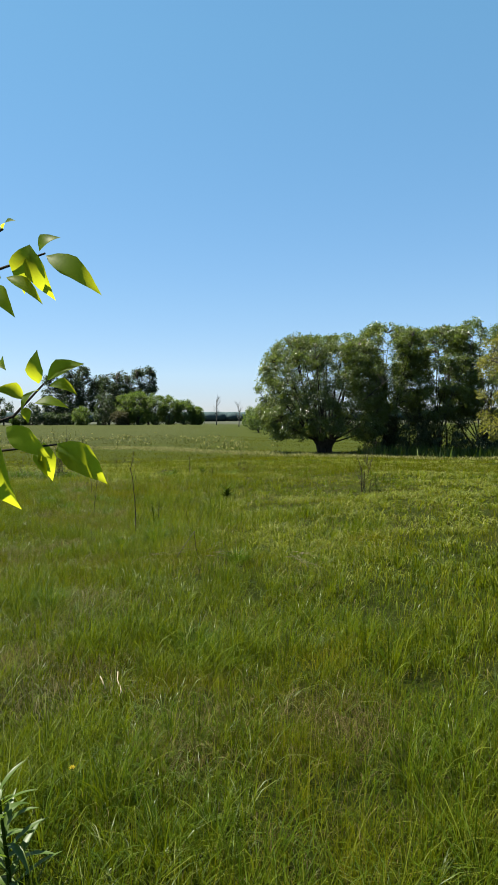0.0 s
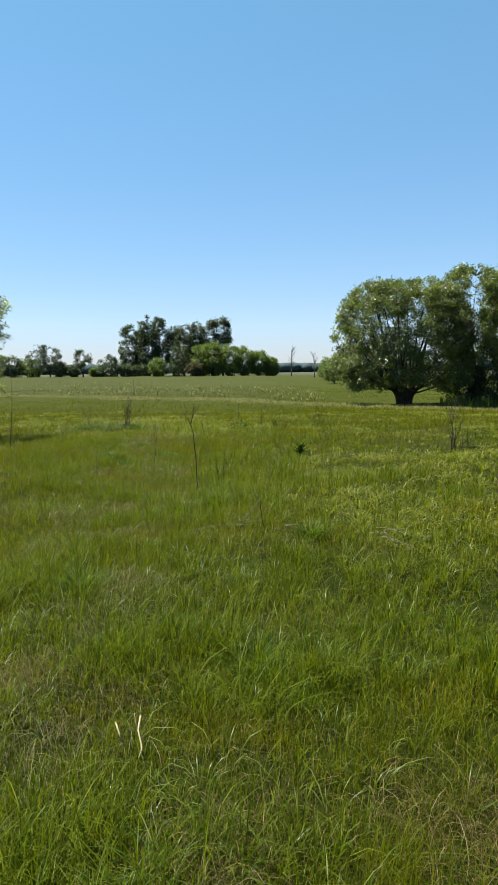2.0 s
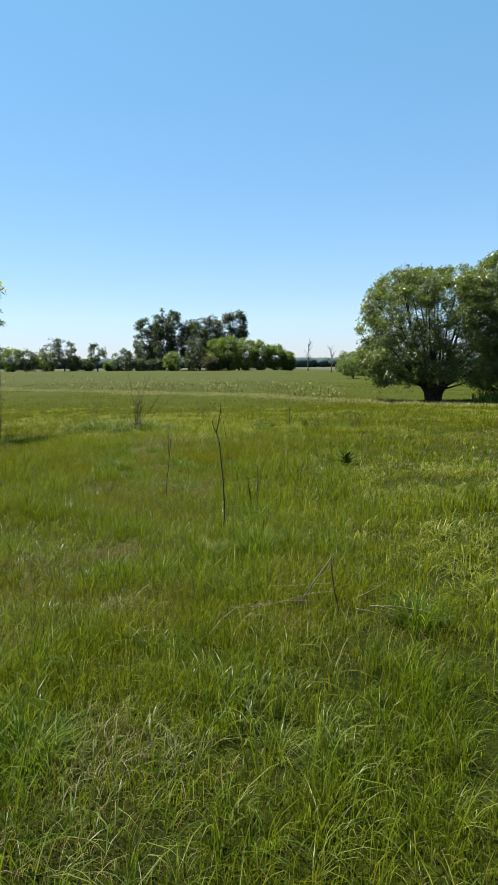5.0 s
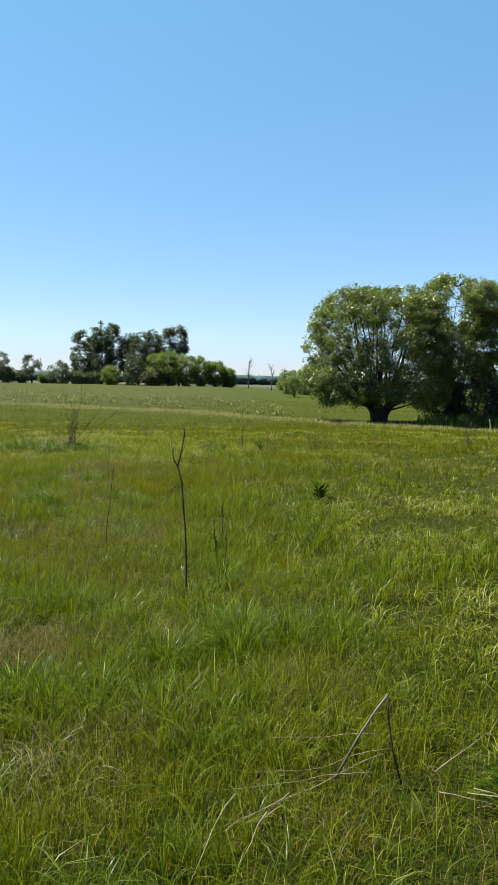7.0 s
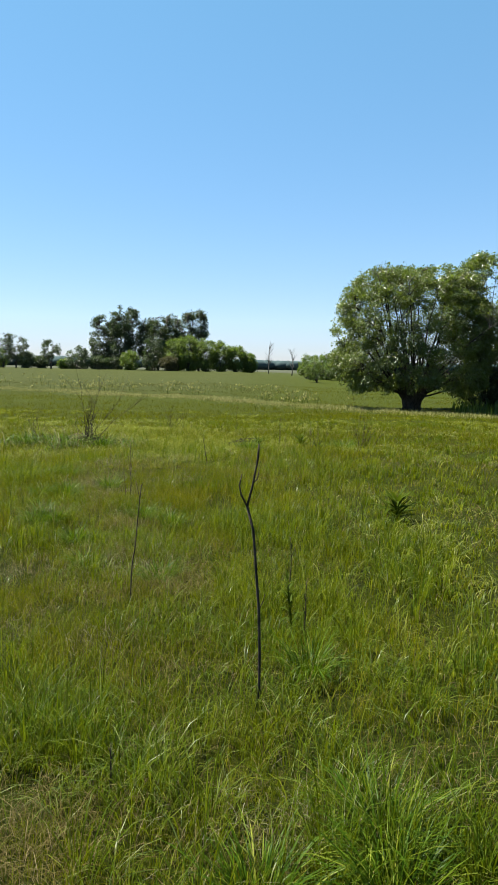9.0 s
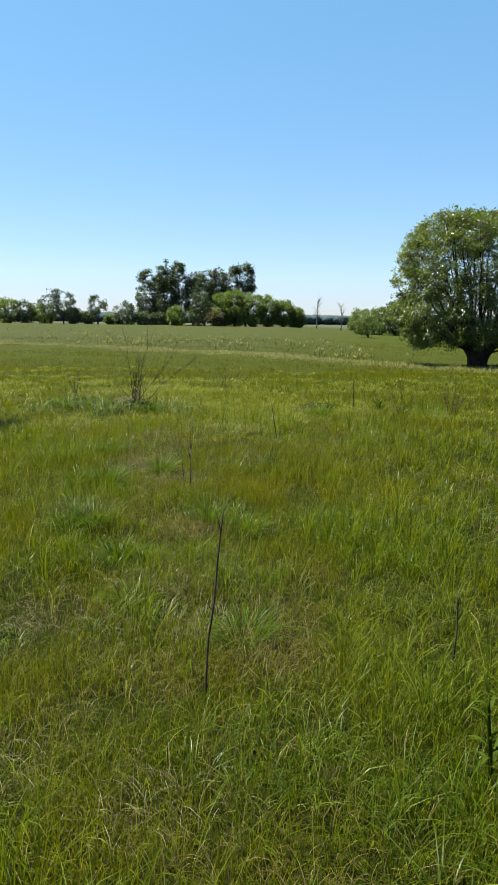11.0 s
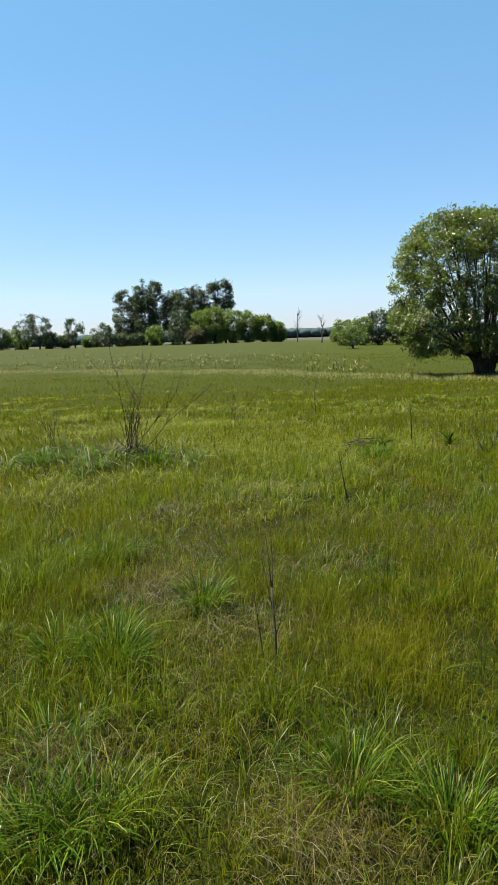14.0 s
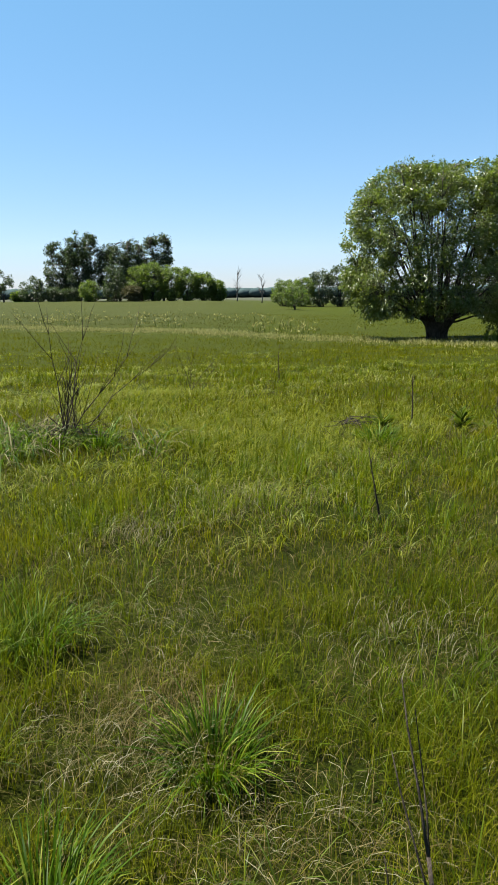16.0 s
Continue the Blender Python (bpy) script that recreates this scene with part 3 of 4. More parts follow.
# coarse tufts over the farther meadow
pieces = []
m = 110000
r0 = 20 + 70 * rng.random(m) ** 1.5
th = radians(-38) + radians(64) * rng.random(m)
x, y = r0 * np.sin(th), r0 * np.cos(th)
h = (0.09 + 0.13 * rng.random(m)) * (0.5 + 0.9 * lushness(x, y, 2.5))
w = 0.006 + 0.0007 * r0 * (0.6 + 0.8 * rng.random(m))
az, bend, z = 2 * np.pi * rng.random(m), 0.3 + 1.0 * rng.random(m), height(x, y) - 0.02
h = h * (1 - 0.4 * smooth(44, 56, y))
edge = (y > edge_line(x) + 0.8 + 2.0 * (patches(x, y, 4.0) - 0.5)) & (x < -3 + 10 * (patches(y, x, 5.0) - 0.5))
for name, sel, mat, label in (("far_grass", ~edge, M_far, "olive green meadow grass stretching away to the willows"), ("field_grass", edge, M_field, "dull brownish grass of the far field")):
    tagged(new(name, mesh_from_arrays(name, *blades(x[sel], y[sel], z[sel], h[sel], w[sel], az[sel], bend[sel], 1), mat)), label, "grass", kind="stuff")

# the same sward to the sides of and behind the walk
m = 50000
x, y = -24 + 48 * rng.random(m), -12 + 44 * rng.random(m)
out = (x < -(0.75 + 0.62 * np.maximum(y - 0.8, 0))) | (x > 0.75 + 0.40 * y) | (y < 1.0)
x, y = x[out], y[out]
m = len(x)
side = blades(x, y, height(x, y) - 0.01, (0.09 + 0.16 * rng.random(m)) * (0.5 + 0.9 * lushness(x, y, 2.5)), 0.007 + 0.009 * rng.random(m), 2 * np.pi * rng.random(m), 0.15 + 0.8 * rng.random(m), 2)
tagged(new("side_grass", mesh_from_arrays("side_grass", *side, M_fine)), "olive meadow grass beside the trodden way", "grass", kind="stuff")

# a pale strip of seeding grass along the field's edge
m = 30000
x = -44 + 62 * rng.random(m)
y = edge_line(x) + 1.7 * rng.normal(size=m) + 2.0 * (patches(x, x, 6.0) - 0.5)
keep = rng.random(m) < 0.25 + 0.75 * smooth(0.3, 0.6, tufts(x, y, 3.5))
x, y = x[keep], y[keep]
m = len(x)
strip = blades(x, y, height(x, y) - 0.02, 0.09 + 0.14 * rng.random(m), 0.022 + 0.025 * rng.random(m), 2 * np.pi * rng.random(m), 0.2 + 0.5 * rng.random(m), 1)
tagged(new("pale_grass", mesh_from_arrays("pale_grass", *strip, M_pale)), "pale strip of seeding grass crossing the meadow", "grass", kind="stuff")

# pale flowering weeds in a belt across the far field: a short stalk each and a light plume
m = 2600
x = -62 + 84 * rng.random(m)
y = edge_line(x) + 3 + 24 * rng.random(m) ** 1.3
keep = (tufts(x, y, 2.2) > 0.52) & (x < 2 - 0.2 * (y - 50)) & (rng.random(m) < 0.25 + 0.75 * smooth(0.35, 0.7, patches(x, y, 9.0)))
x, y = x[keep], y[keep]
m = len(x)
tall_ = 0.25 + 0.45 * rng.random(m)
az = 2 * np.pi * rng.random(m)
stalks = blades(x, y, height(x, y), tall_, 0.025 + 0.025 * rng.random(m), az, 0.1 + 0.3 * rng.random(m), 2)
tagged(new("weed_stalks", mesh_from_arrays("weed_stalks", *stalks, M_weed)), "dull green weed stalks in the far field", "weeds", kind="stuff")
fx, fy = np.repeat(x, 3) + 0.10 * rng.normal(size=3 * m), np.repeat(y, 3) + 0.10 * rng.normal(size=3 * m)
fz = height(fx, fy) + np.repeat(tall_, 3) * (0.75 + 0.4 * rng.random(3 * m))
plumes = leaf_cards(np.stack([fx, fy, fz], 1), 0.16 + 0.14 * rng.random(3 * m), 0.42, None, -1.8)
tagged(new("weed_plumes", mesh_from_arrays("weed_plumes", *plumes, M_pale)), "pale plumes of flowering weeds in the far field", "weeds", kind="stuff")


# ---- trees ----
def grow_tree(name, at, tall, rx, ry, base_clear, limbs, leaf_mat, leaf_size, leaves, seed, trunk_r, trunk_h, label, bark_mat=None,
              spread=(12, 68), top_power=2.6, twig_r=0.018, category="tree", aspect=0.36, split_limbs=True, clump=0.3, stems=None, shift=0.0, boxy=1.2, clumps=260, skin=1.6, gap_size=0.45, gap_cut=-0.18, hollow=0.0, foot_power=3.0):
    """A tree with its own trunk, limbs fanning from it and a crown of many small leaves in clumps along the twigs."""
    r = random.Random(seed)
    nr = np.random.default_rng(seed)
    bark_mat = bark_mat or M_bark
    x0, y0 = at
    root = tagged(new(name), label, category)
    root.location = (x0, y0, hz(x0, y0) - 0.05)
    cz = base_clear + (tall - base_clear) * 0.5
    rz = (tall - base_clear) * 0.5

    def inside(p):
        q = abs((p.x - shift) / rx) ** 2 + abs(p.y / ry) ** 2
        zz = abs((p.z - cz) / rz)
        return q ** boxy + zz ** (top_power if p.z > cz else foot_power)

    trunk = Mesh()
    lean = r.uniform(-0.06, 0.06)
    if trunk_h > 0:
        pts, rad = [], []
        for k in range(8):
            s = k / 7
            pts.append((lean * s + 0.04 * math.sin(5 * s + seed), 0.04 * math.cos(4 * s), trunk_h * s))
            rad.append(trunk_r * (0.95 - 0.18 * min(1, s * 4) + 0.95 * s * s))
        trunk.tube(pts, rad, 12)
        for k in range(7):
            a = k * 0.9 + r.random()
            c_, s_ = math.cos(a), math.sin(a)
            trunk.tube([(c_ * trunk_r * 1.15, s_ * trunk_r * 1.15, -0.1), (c_ * trunk_r * 0.8, s_ * trunk_r * 0.8, 0.25), (c_ * trunk_r * 0.95, s_ * trunk_r * 0.95, trunk_h * 0.7), (c_ * trunk_r * 1.55, s_ * trunk_r * 1.4, trunk_h * 1.12)],
                       [trunk_r * 0.2, trunk_r * 0.26, trunk_r * 0.28, trunk_r * 0.26], 6)
        part("trunk", trunk.data("trunk", bark_mat), root)
    twigs = Mesh()
    knots = []
    for k in range(limbs):
        az = 2 * math.pi * (k * 0.618 + r.uniform(-0.06, 0.06))
        pol = math.radians(spread[0] + (spread[1] - spread[0]) * ((k + 0.5) / limbs) ** 0.9)
        d = Vector((math.cos(az) * math.sin(pol) * rx / max(rx, ry), math.sin(az) * math.sin(pol) * ry / max(rx, ry), math.cos(pol)))
        foot = Vector((math.cos(az) * trunk_r * 0.95 + lean, math.sin(az) * trunk_r * 0.95, trunk_h * r.uniform(0.80, 1.0)))
        if stems:
            foot = Vector((r.uniform(-stems, stems), r.uniform(-stems, stems) * 0.6, -0.05))
        limit, reach = r.uniform(0.55, 0.85), 0.6
        for q in range(120):
            if inside(foot + d * (q * tall * 0.012)) < limit:
                reach = max(reach, q * tall * 0.012)
        line = bent_line(foot, d, reach, 10, 0.06, 0.045 if pol > 0.7 else 0.0, r)
        r0 = trunk_r * r.uniform(0.10, 0.17) if trunk_h > 0 else trunk_r * r.uniform(0.7, 1.1)
        limb = Mesh()
        limb.tube(line, [r0 * (1 - 0.85 * (i / 10)) + 0.006 for i in range(11)], 6)
        if split_limbs:
            part("limb", limb.data("limb", bark_mat), root)
        else:
            twigs.add(limb.v, limb.f)
        knots += [(line[i], r0 * (1 - 0.85 * (i / 10)), (line[min(i + 1, 10)] - line[i - 1]).normalized()) for i in range(3, 11)]
    kp = np.array([tuple(p) for p, _, _ in knots])

    # clumps of leaves through the crown, mostly near its skin, each on a twig from the nearest limb
    centres, sizes, spine = [], [], []
    tries = 0
    while len(centres) < clumps and tries < clumps * 60:
        tries += 1
        p = Vector((shift + rx * r.uniform(-1, 1), ry * r.uniform(-1, 1), cz + rz * r.uniform(-1, 1)))
        q = inside(p)
        if q > 1.0 - 0.12 * r.random() or p.z < base_clear + hollow * (1 - min(1, math.hypot(p.x, p.y) / (0.62 * rx))) or r.random() > max(0.02, q) ** skin:
            continue
        if noise.noise(Vector((p.x, p.y, p.z)) * gap_size + Vector((seed * 3.1, 0, 0))) < gap_cut:
            continue
        d2 = ((kp - np.array(p)) ** 2).sum(1) + np.where(kp[:, 2] > p.z + 0.25, (kp[:, 2] - p.z) ** 2 * 3, 0)
        i = int(d2.argmin())
        a, ra, way = knots[i]
        span = (p - a).length
        mid = a.lerp(p, 0.5) + way * span * 0.18 + Vector((0, 0, 0.06 * span))
        twigs.tube([a, a.lerp(mid, 0.5) + way * span * 0.04, mid, mid.lerp(p, 0.6), p], [max(twig_r, ra * 0.34), max(twig_r, ra * 0.26), twig_r * 0.9, twig_r * 0.6, twig_r * 0.3], 4, False)
        centres.append(tuple(p))
        spine.append(tuple(mid))
        sizes.append(clump * r.uniform(0.6, 1.35))
    tagged(part("branchwork", twigs.data("branchwork", bark_mat), root), kind="stuff")
    centres, spine, sizes = np.array(centres), np.array(spine), np.array(sizes)
    wgt = sizes ** 2 * nr.gamma(3.0, 1.0, len(sizes))
    pick = nr.choice(len(centres), size=leaves, p=wgt / wgt.sum())
    ball = nr.normal(size=(leaves, 3))
    ball *= (nr.random((leaves, 1)) ** 0.45) / np.linalg.norm(ball, axis=1)[:, None]
    along = np.clip(nr.exponential(0.22, leaves), 0, 0.9)[:, None]
    c = centres[pick] * (1 - along) + spine[pick] * along + ball * sizes[pick][:, None] * np.array([1.15, 1.15, 0.9])
    c[:, 2] = np.maximum(c[:, 2], 0.12)
    out = c / np.array([rx, ry, rz]) - np.array([shift / rx, 0, cz / rz])
    aim = out / (np.linalg.norm(out, axis=1)[:, None] + 1e-6) * 0.7
    v, t = leaf_cards(c, leaf_size * (0.6 + 0.8 * nr.random(leaves)), aspect, aim, 0.45, 0.25, nr)
    part("crown", mesh_from_arrays("crown", v, t, leaf_mat), root)
    return root


# the row of pollarded willows
grow_tree("willow_tree", (5.45, 45.6), 8.2, 4.6, 3.3, 0.9, 44, M_willow, 0.15, 95000, 3, 0.50, 1.05,
          "spreading green willow with a short thick pollarded trunk", spread=(2, 80), shift=-0.15, boxy=2.0, top_power=2.6, clump=0.31, clumps=1600, skin=1.1, hollow=1.5, gap_size=0.9, gap_cut=-0.30, twig_r=0.012, foot_power=8.0)
for wx, wy, wt, wr_, wl, sd in ((10.2, 46.5, 9.3, 2.8, 36000, 5), (13.4, 46.3, 9.1, 2.9, 36000, 8), (16.9, 46.6, 9.6, 3.1, 36000, 9), (21.0, 47.0, 9.6, 3.4, 26000, 10)):
    grow_tree("willow_tree", (wx, wy), wt, wr_, 2.8, 2.0, 20, M_willow, 0.165, wl, sd, 0.30, 0.9,
              "open-crowned willow with many dark slender limbs", spread=(3, 50), boxy=1.4, top_power=2.6, clump=0.33, clumps=480, skin=1.8, gap_size=0.6, gap_cut=-0.10, hollow=1.6)


def grow_bush(name, at, tall, rx, ry, mat, leaf_size, leaves, seed, label, clump=0.35, limbs=9, category="bush", base=0.1, clumps=90):
    return grow_tree(name, at, tall, rx, ry, base, limbs, mat, leaf_size, leaves, seed, 0.05 + 0.012 * tall, 0.0, label,
                     spread=(5, 66), category=category, split_limbs=False, clump=clump, stems=rx * 0.25, clumps=clumps, skin=1.4, gap_cut=-0.4)


# dark undergrowth below the row
for bx, by, bt, bw, sd in ((9.6, 46.6, 3.0, 1.3, 21), (11.5, 45.7, 3.3, 1.5, 22), (13.6, 45.4, 3.4, 1.6, 23), (16.0, 45.4, 3.3, 1.7, 24), (18.6, 46, 3.2, 1.7, 25)):
    grow_bush("elder_bush", (bx, by), bt, bw, 1.3, M_poplar, 0.17, 4200, sd, "dense dark green elder bush below the willows", 0.40)

# the far grove of tall poplars and the bushes before it
for px, py, ph, pw, sd in ((-45.6, 156, 12.4, 2.7, 31), (-43.0, 158, 10.6, 2.3, 32), (-40.6, 155, 14.6, 2.7, 33), (-38.2, 156, 14.2, 2.4, 34),
                           (-35.2, 157, 12.2, 1.9, 35), (-32.4, 156, 12.6, 2.5, 36), (-29.4, 157, 13.0, 2.5, 37), (-25.4, 156, 13.7, 2.3, 38), (-23.2, 157, 13.9, 2.1, 39), (-30.5, 160, 10.5, 3.0, 40)):
    grow_tree("poplar_tree", (px, py), ph, pw, pw, 1.6, 12, M_poplar, 0.44, 5200, sd, 0.26, 2.0, "tall dark poplar in a far grove",
              spread=(2, 52), twig_r=0.05, split_limbs=False, clump=0.66, bark_mat=M_bark, boxy=1.2, top_power=2.4, clumps=210, skin=0.8, gap_size=0.42, gap_cut=-0.10)
for px, py, ph, pw, sd in ((-27.4, 151, 7.0, 2.6, 41), (-24.4, 150, 7.6, 2.7, 42), (-20.6, 150, 6.9, 2.5, 43), (-17.4, 151, 6.7, 2.4, 44), (-14.2, 152, 5.9, 2.1, 45), (-11.4, 153, 4.2, 1.5, 47)):
    grow_bush("round_bush", (px, py), ph, pw, pw, M_bush, 0.42, 4600, sd, "rounded bright green bush at the grove's edge", 0.62, clumps=150)
for px, py, ph, pw, sd, mat, label in ((-36.8, 148, 3.9, 2.0, 46, M_bush, "small bright green bush before dark poplars"), (-28.3, 147.5, 3.0, 1.7, 49, M_brown, "low brownish bush before a green thicket"),
                                       (-32.4, 151, 7.4, 2.6, 48, M_poplar, "dark narrow bush in the shade of the grove"), (-41.5, 151, 2.6, 2.2, 50, M_poplar, "low dark bush at the foot of the poplars"),
                                       (-44.6, 150, 2.8, 1.9, 58, M_poplar, "low dark bush at the foot of the poplars")):
    grow_bush("round_bush", (px, py), ph, pw, pw, mat, 0.40, 3000, sd, label, 0.6)


# ---- farther trees to the side ----
for px, py, ph, pw, sd in ((-48.4, 148, 4.9, 2.5, 51), (-51.6, 150, 2.2, 1.6, 52), (-57.4, 149, 2.6, 1.7, 53), (-60.6, 149, 3.4, 2.0, 59), (-66.6, 148, 4.4, 2.4, 54), (-70.6, 147, 5.0, 2.4, 55), (-74.4, 147, 5.2, 2.4, 56), (-79, 147, 6.4, 3.0, 57), (-85, 148, 7.0, 3.4, 60)):
    grow_bush("hedge_bush", (px, py), ph, pw, pw, M_poplar if sd % 2 else M_bush, 0.45, 2600, sd, "low hedge bush at the meadow's far edge", 0.6)
for px, py, ph, pw, sd in ((-54.0, 147, 6.4, 1.9, 61), (-64.6, 147, 7.9, 2.6, 62), (-61.8, 147, 8.0, 2.4, 63)):
    grow_tree("small_tree", (px, py), ph, pw, pw, 1.6, 11, M_poplar, 0.36, 1800, sd, 0.18, 1.4, "thinly leaved small tree on the far edge",
              spread=(5, 58), twig_r=0.05, split_limbs=False, clump=0.5, clumps=80, gap_size=0.35, gap_cut=-0.05)
for px, py, ph, pw, sd in ((1.6, 134, 4.6, 1.9, 71), (4.9, 134, 5.0, 2.2, 72), (8.4, 135, 6.6, 2.3, 73), (12.0, 136, 7.2, 2.8, 74), (17.0, 135, 7.6, 3.2, 75)):
    grow_bush("round_bush", (px, py), ph, pw, pw, M_bush if px < 8 else M_poplar, 0.38, 3400, sd, "rounded green bush far across the meadow", 0.6, clumps=120)
grow_tree("young_tree", (2.1, 108), 3.5, 1.8, 1.7, 0.5, 10, M_bush, 0.3, 1500, 76, 0.13, 0.7, "young bright green tree alone in the meadow", split_limbs=False, twig_r=0.03, clump=0.4, clumps=90)

# nearer trees at the meadow's sides
grow_tree("young_willow", (-9.75, 16.7), 5.3, 2.0, 1.7, 0.3, 16, M_young, 0.12, 20000, 81, 0.07, 0.5, "young willow with narrow bright leaves",
          spread=(6, 62), twig_r=0.008, clump=0.22, clumps=330, aspect=0.25, gap_size=0.9, gap_cut=-0.05)
grow_tree("yellowing_tree", (12.4, 29.5), 6.2, 2.0, 1.8, 0.8, 8, M_yellow, 0.15, 5000, 82, 0.12, 1.0, "slender tree with yellowing leaves",
          spread=(6, 66), twig_r=0.012, clump=0.3, clumps=110)

# two bare saplings far off
def bare_sapling(at, tall, seed):
    r = random.Random(seed)
    root = tagged(new("bare_sapling"), "leafless grey young tree with thin upright branches", "bare tree")
    root.location = (*at, hz(*at) - 0.05)
    stem = Mesh()
    line = bent_line((0, 0, 0), (0, 0, 1), tall, 10, 0.03, 0.02, r)
    stem.tube(line, [0.17 * (1 - 0.085 * k) for k in range(11)], 6)
    part("trunk", stem.data("trunk", M_greybark), root)
    br = Mesh()
    for k in range(26):
        i = r.randint(3, 9)
        a = r.uniform(0, 6.28)
        ln = bent_line(line[i], (math.cos(a), math.sin(a), r.uniform(0.7, 1.6)), tall * r.uniform(0.16, 0.34), 4, 0.1, 0.05, r)
        br.tube(ln, [0.07, 0.06, 0.05, 0.04, 0.025], 4, False)
    part("branches", br.data("branches", M_greybark), root)


bare_sapling((-8.1, 182), 7.2, 1)
bare_sapling((-1.9, 181), 6.6, 2)

# woods on the horizon
wv, wt, off = [], [], 0
wr = np.random.default_rng(4)
ico = bmesh.new()
bmesh.ops.create_icosphere(ico, subdivisions=2, radius=1)
iv = np.array([tuple(v.co) for v in ico.verts])
it_ = np.array([[v.index for v in f.verts] for f in ico.faces])
ico.free()
for k in range(760):
    a = radians(-62 + 108 * k / 759) + wr.normal() * 0.002
    R = 1150 + wr.normal() * 25
    s = np.array([15, 11, 8.0]) * (0.92 + 0.16 * wr.random())
    jit = 1 + 0.05 * wr.normal(size=(len(iv), 1))
    wv.append(iv * s * jit + np.array([R * math.sin(a), R * math.cos(a), 8.5]))
    wt.append(it_ + off)
    off += len(iv)
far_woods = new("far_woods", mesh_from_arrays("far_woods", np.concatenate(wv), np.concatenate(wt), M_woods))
tagged(far_woods, "long dark line of woods on the horizon", "woods", kind="stuff")


# ---- near things ----
def pointed_leaf(name, base, tip, width, mat, parent, facing, fold=0.18, arch=0.12, teeth=True):
    """One leaflet: a folded, arched, pointed blade with toothed edges and a raised midrib."""
    base, tip, facing = Vector(base), Vector(tip), Vector(facing)
    d = tip - base
    L = d.length
    d.normalize()
    s = d.cross(facing).normalized()
    u = s.cross(d).normalized()
    prof = (0.0, 0.55, 0.92, 1.0, 0.86, 0.60, 0.30, 0.0)
    m = len(prof)
    verts, faces = [], []
    for k, wd in enumerate(prof):
        q = k / (m - 1)
        mid = base + d * L * q + u * (L * arch * math.sin(math.pi * q) - L * 0.10 * q * q)
        half = width * 0.5 * wd * (1.0 if not teeth or k % 2 else 0.93)
        verts += [mid - s * half + u * half * fold * 2, mid, mid + s * half + u * half * fold * 2]
    for k in range(m - 1):
        a = 3 * k
        faces += [(a, a + 1, a + 4, a + 3), (a + 1, a + 2, a + 5, a + 4)]
    bm = Mesh()
    bm.add(verts, faces)
    return part(name, bm.data(name, mat), parent)


def strap_leaf(mesh, base, direction, length, width, droop, curl=0.0):
    """A long lance-shaped leaf that arches over."""
    p, d = Vector(base), Vector(direction).normalized()
    side = d.cross(Vector((0, 0, 1)))
    side = side.normalized() if side.length > 1e-3 else Vector((1, 0, 0))
    verts, faces = [], []
    prof = (0.35, 0.8, 1.0, 0.85, 0.5, 0.05)
    for k, wd in enumerate(prof):
        up = side.cross(d).normalized()
        verts += [p - side * width * wd * 0.5 + up * width * 0.18 * wd, p.copy(), p + side * width * wd * 0.5 + up * width * 0.18 * wd]
        d = (d + Vector((0, 0, -droop)) + side * curl).normalized()
        p = p + d * length / 5
    for k in range(5):
        a = 3 * k
        faces += [(a, a + 1, a + 4, a + 3), (a + 1, a + 2, a + 5, a + 4)]
    mesh.add(verts, faces)


# box elder sapling at the start, its leaves hanging into view
sapling = tagged(new("maple_sapling"), "sapling with backlit yellow-green pointed leaflets", "sapling")
sapling.location = (-0.62, 0.95, hz(-0.62, 0.95) - 0.03)
off = -Vector(sapling.location)
stem = Mesh()
stem.tube([Vector(p) + off for p in ((-0.62, 0.95, -0.1), (-0.60, 0.95, 0.6), (-0.57, 0.96, 1.2), (-0.54, 0.95, 1.6), (-0.50, 0.94, 2.0), (-0.47, 0.95, 2.3))], [0.016, 0.014, 0.012, 0.010, 0.007, 0.003], 8)
part("stem", stem.data("stem", M_twig), sapling)
for pts in (((-0.545, 0.95, 1.50), (-0.42, 0.95, 1.545), (-0.335, 0.95, 1.575), (-0.290, 0.95, 1.622)), ((-0.53, 0.95, 1.72), (-0.42, 0.955, 1.765), (-0.35, 0.955, 1.788), (-0.285, 0.95, 1.808)),
            ((-0.555, 0.95, 1.42), (-0.44, 0.945, 1.475), (-0.36, 0.94, 1.525), (-0.265, 0.94, 1.535)), ((-0.52, 0.95, 1.76), (-0.42, 0.95, 1.80), (-0.345, 0.95, 1.843))):
    tw = Mesh()
    tw.tube([Vector(p) + off for p in pts], [0.0032, 0.0026, 0.0020, 0.0014][:len(pts)], 6)
    part("twig", tw.data("twig", M_twig), sapling)
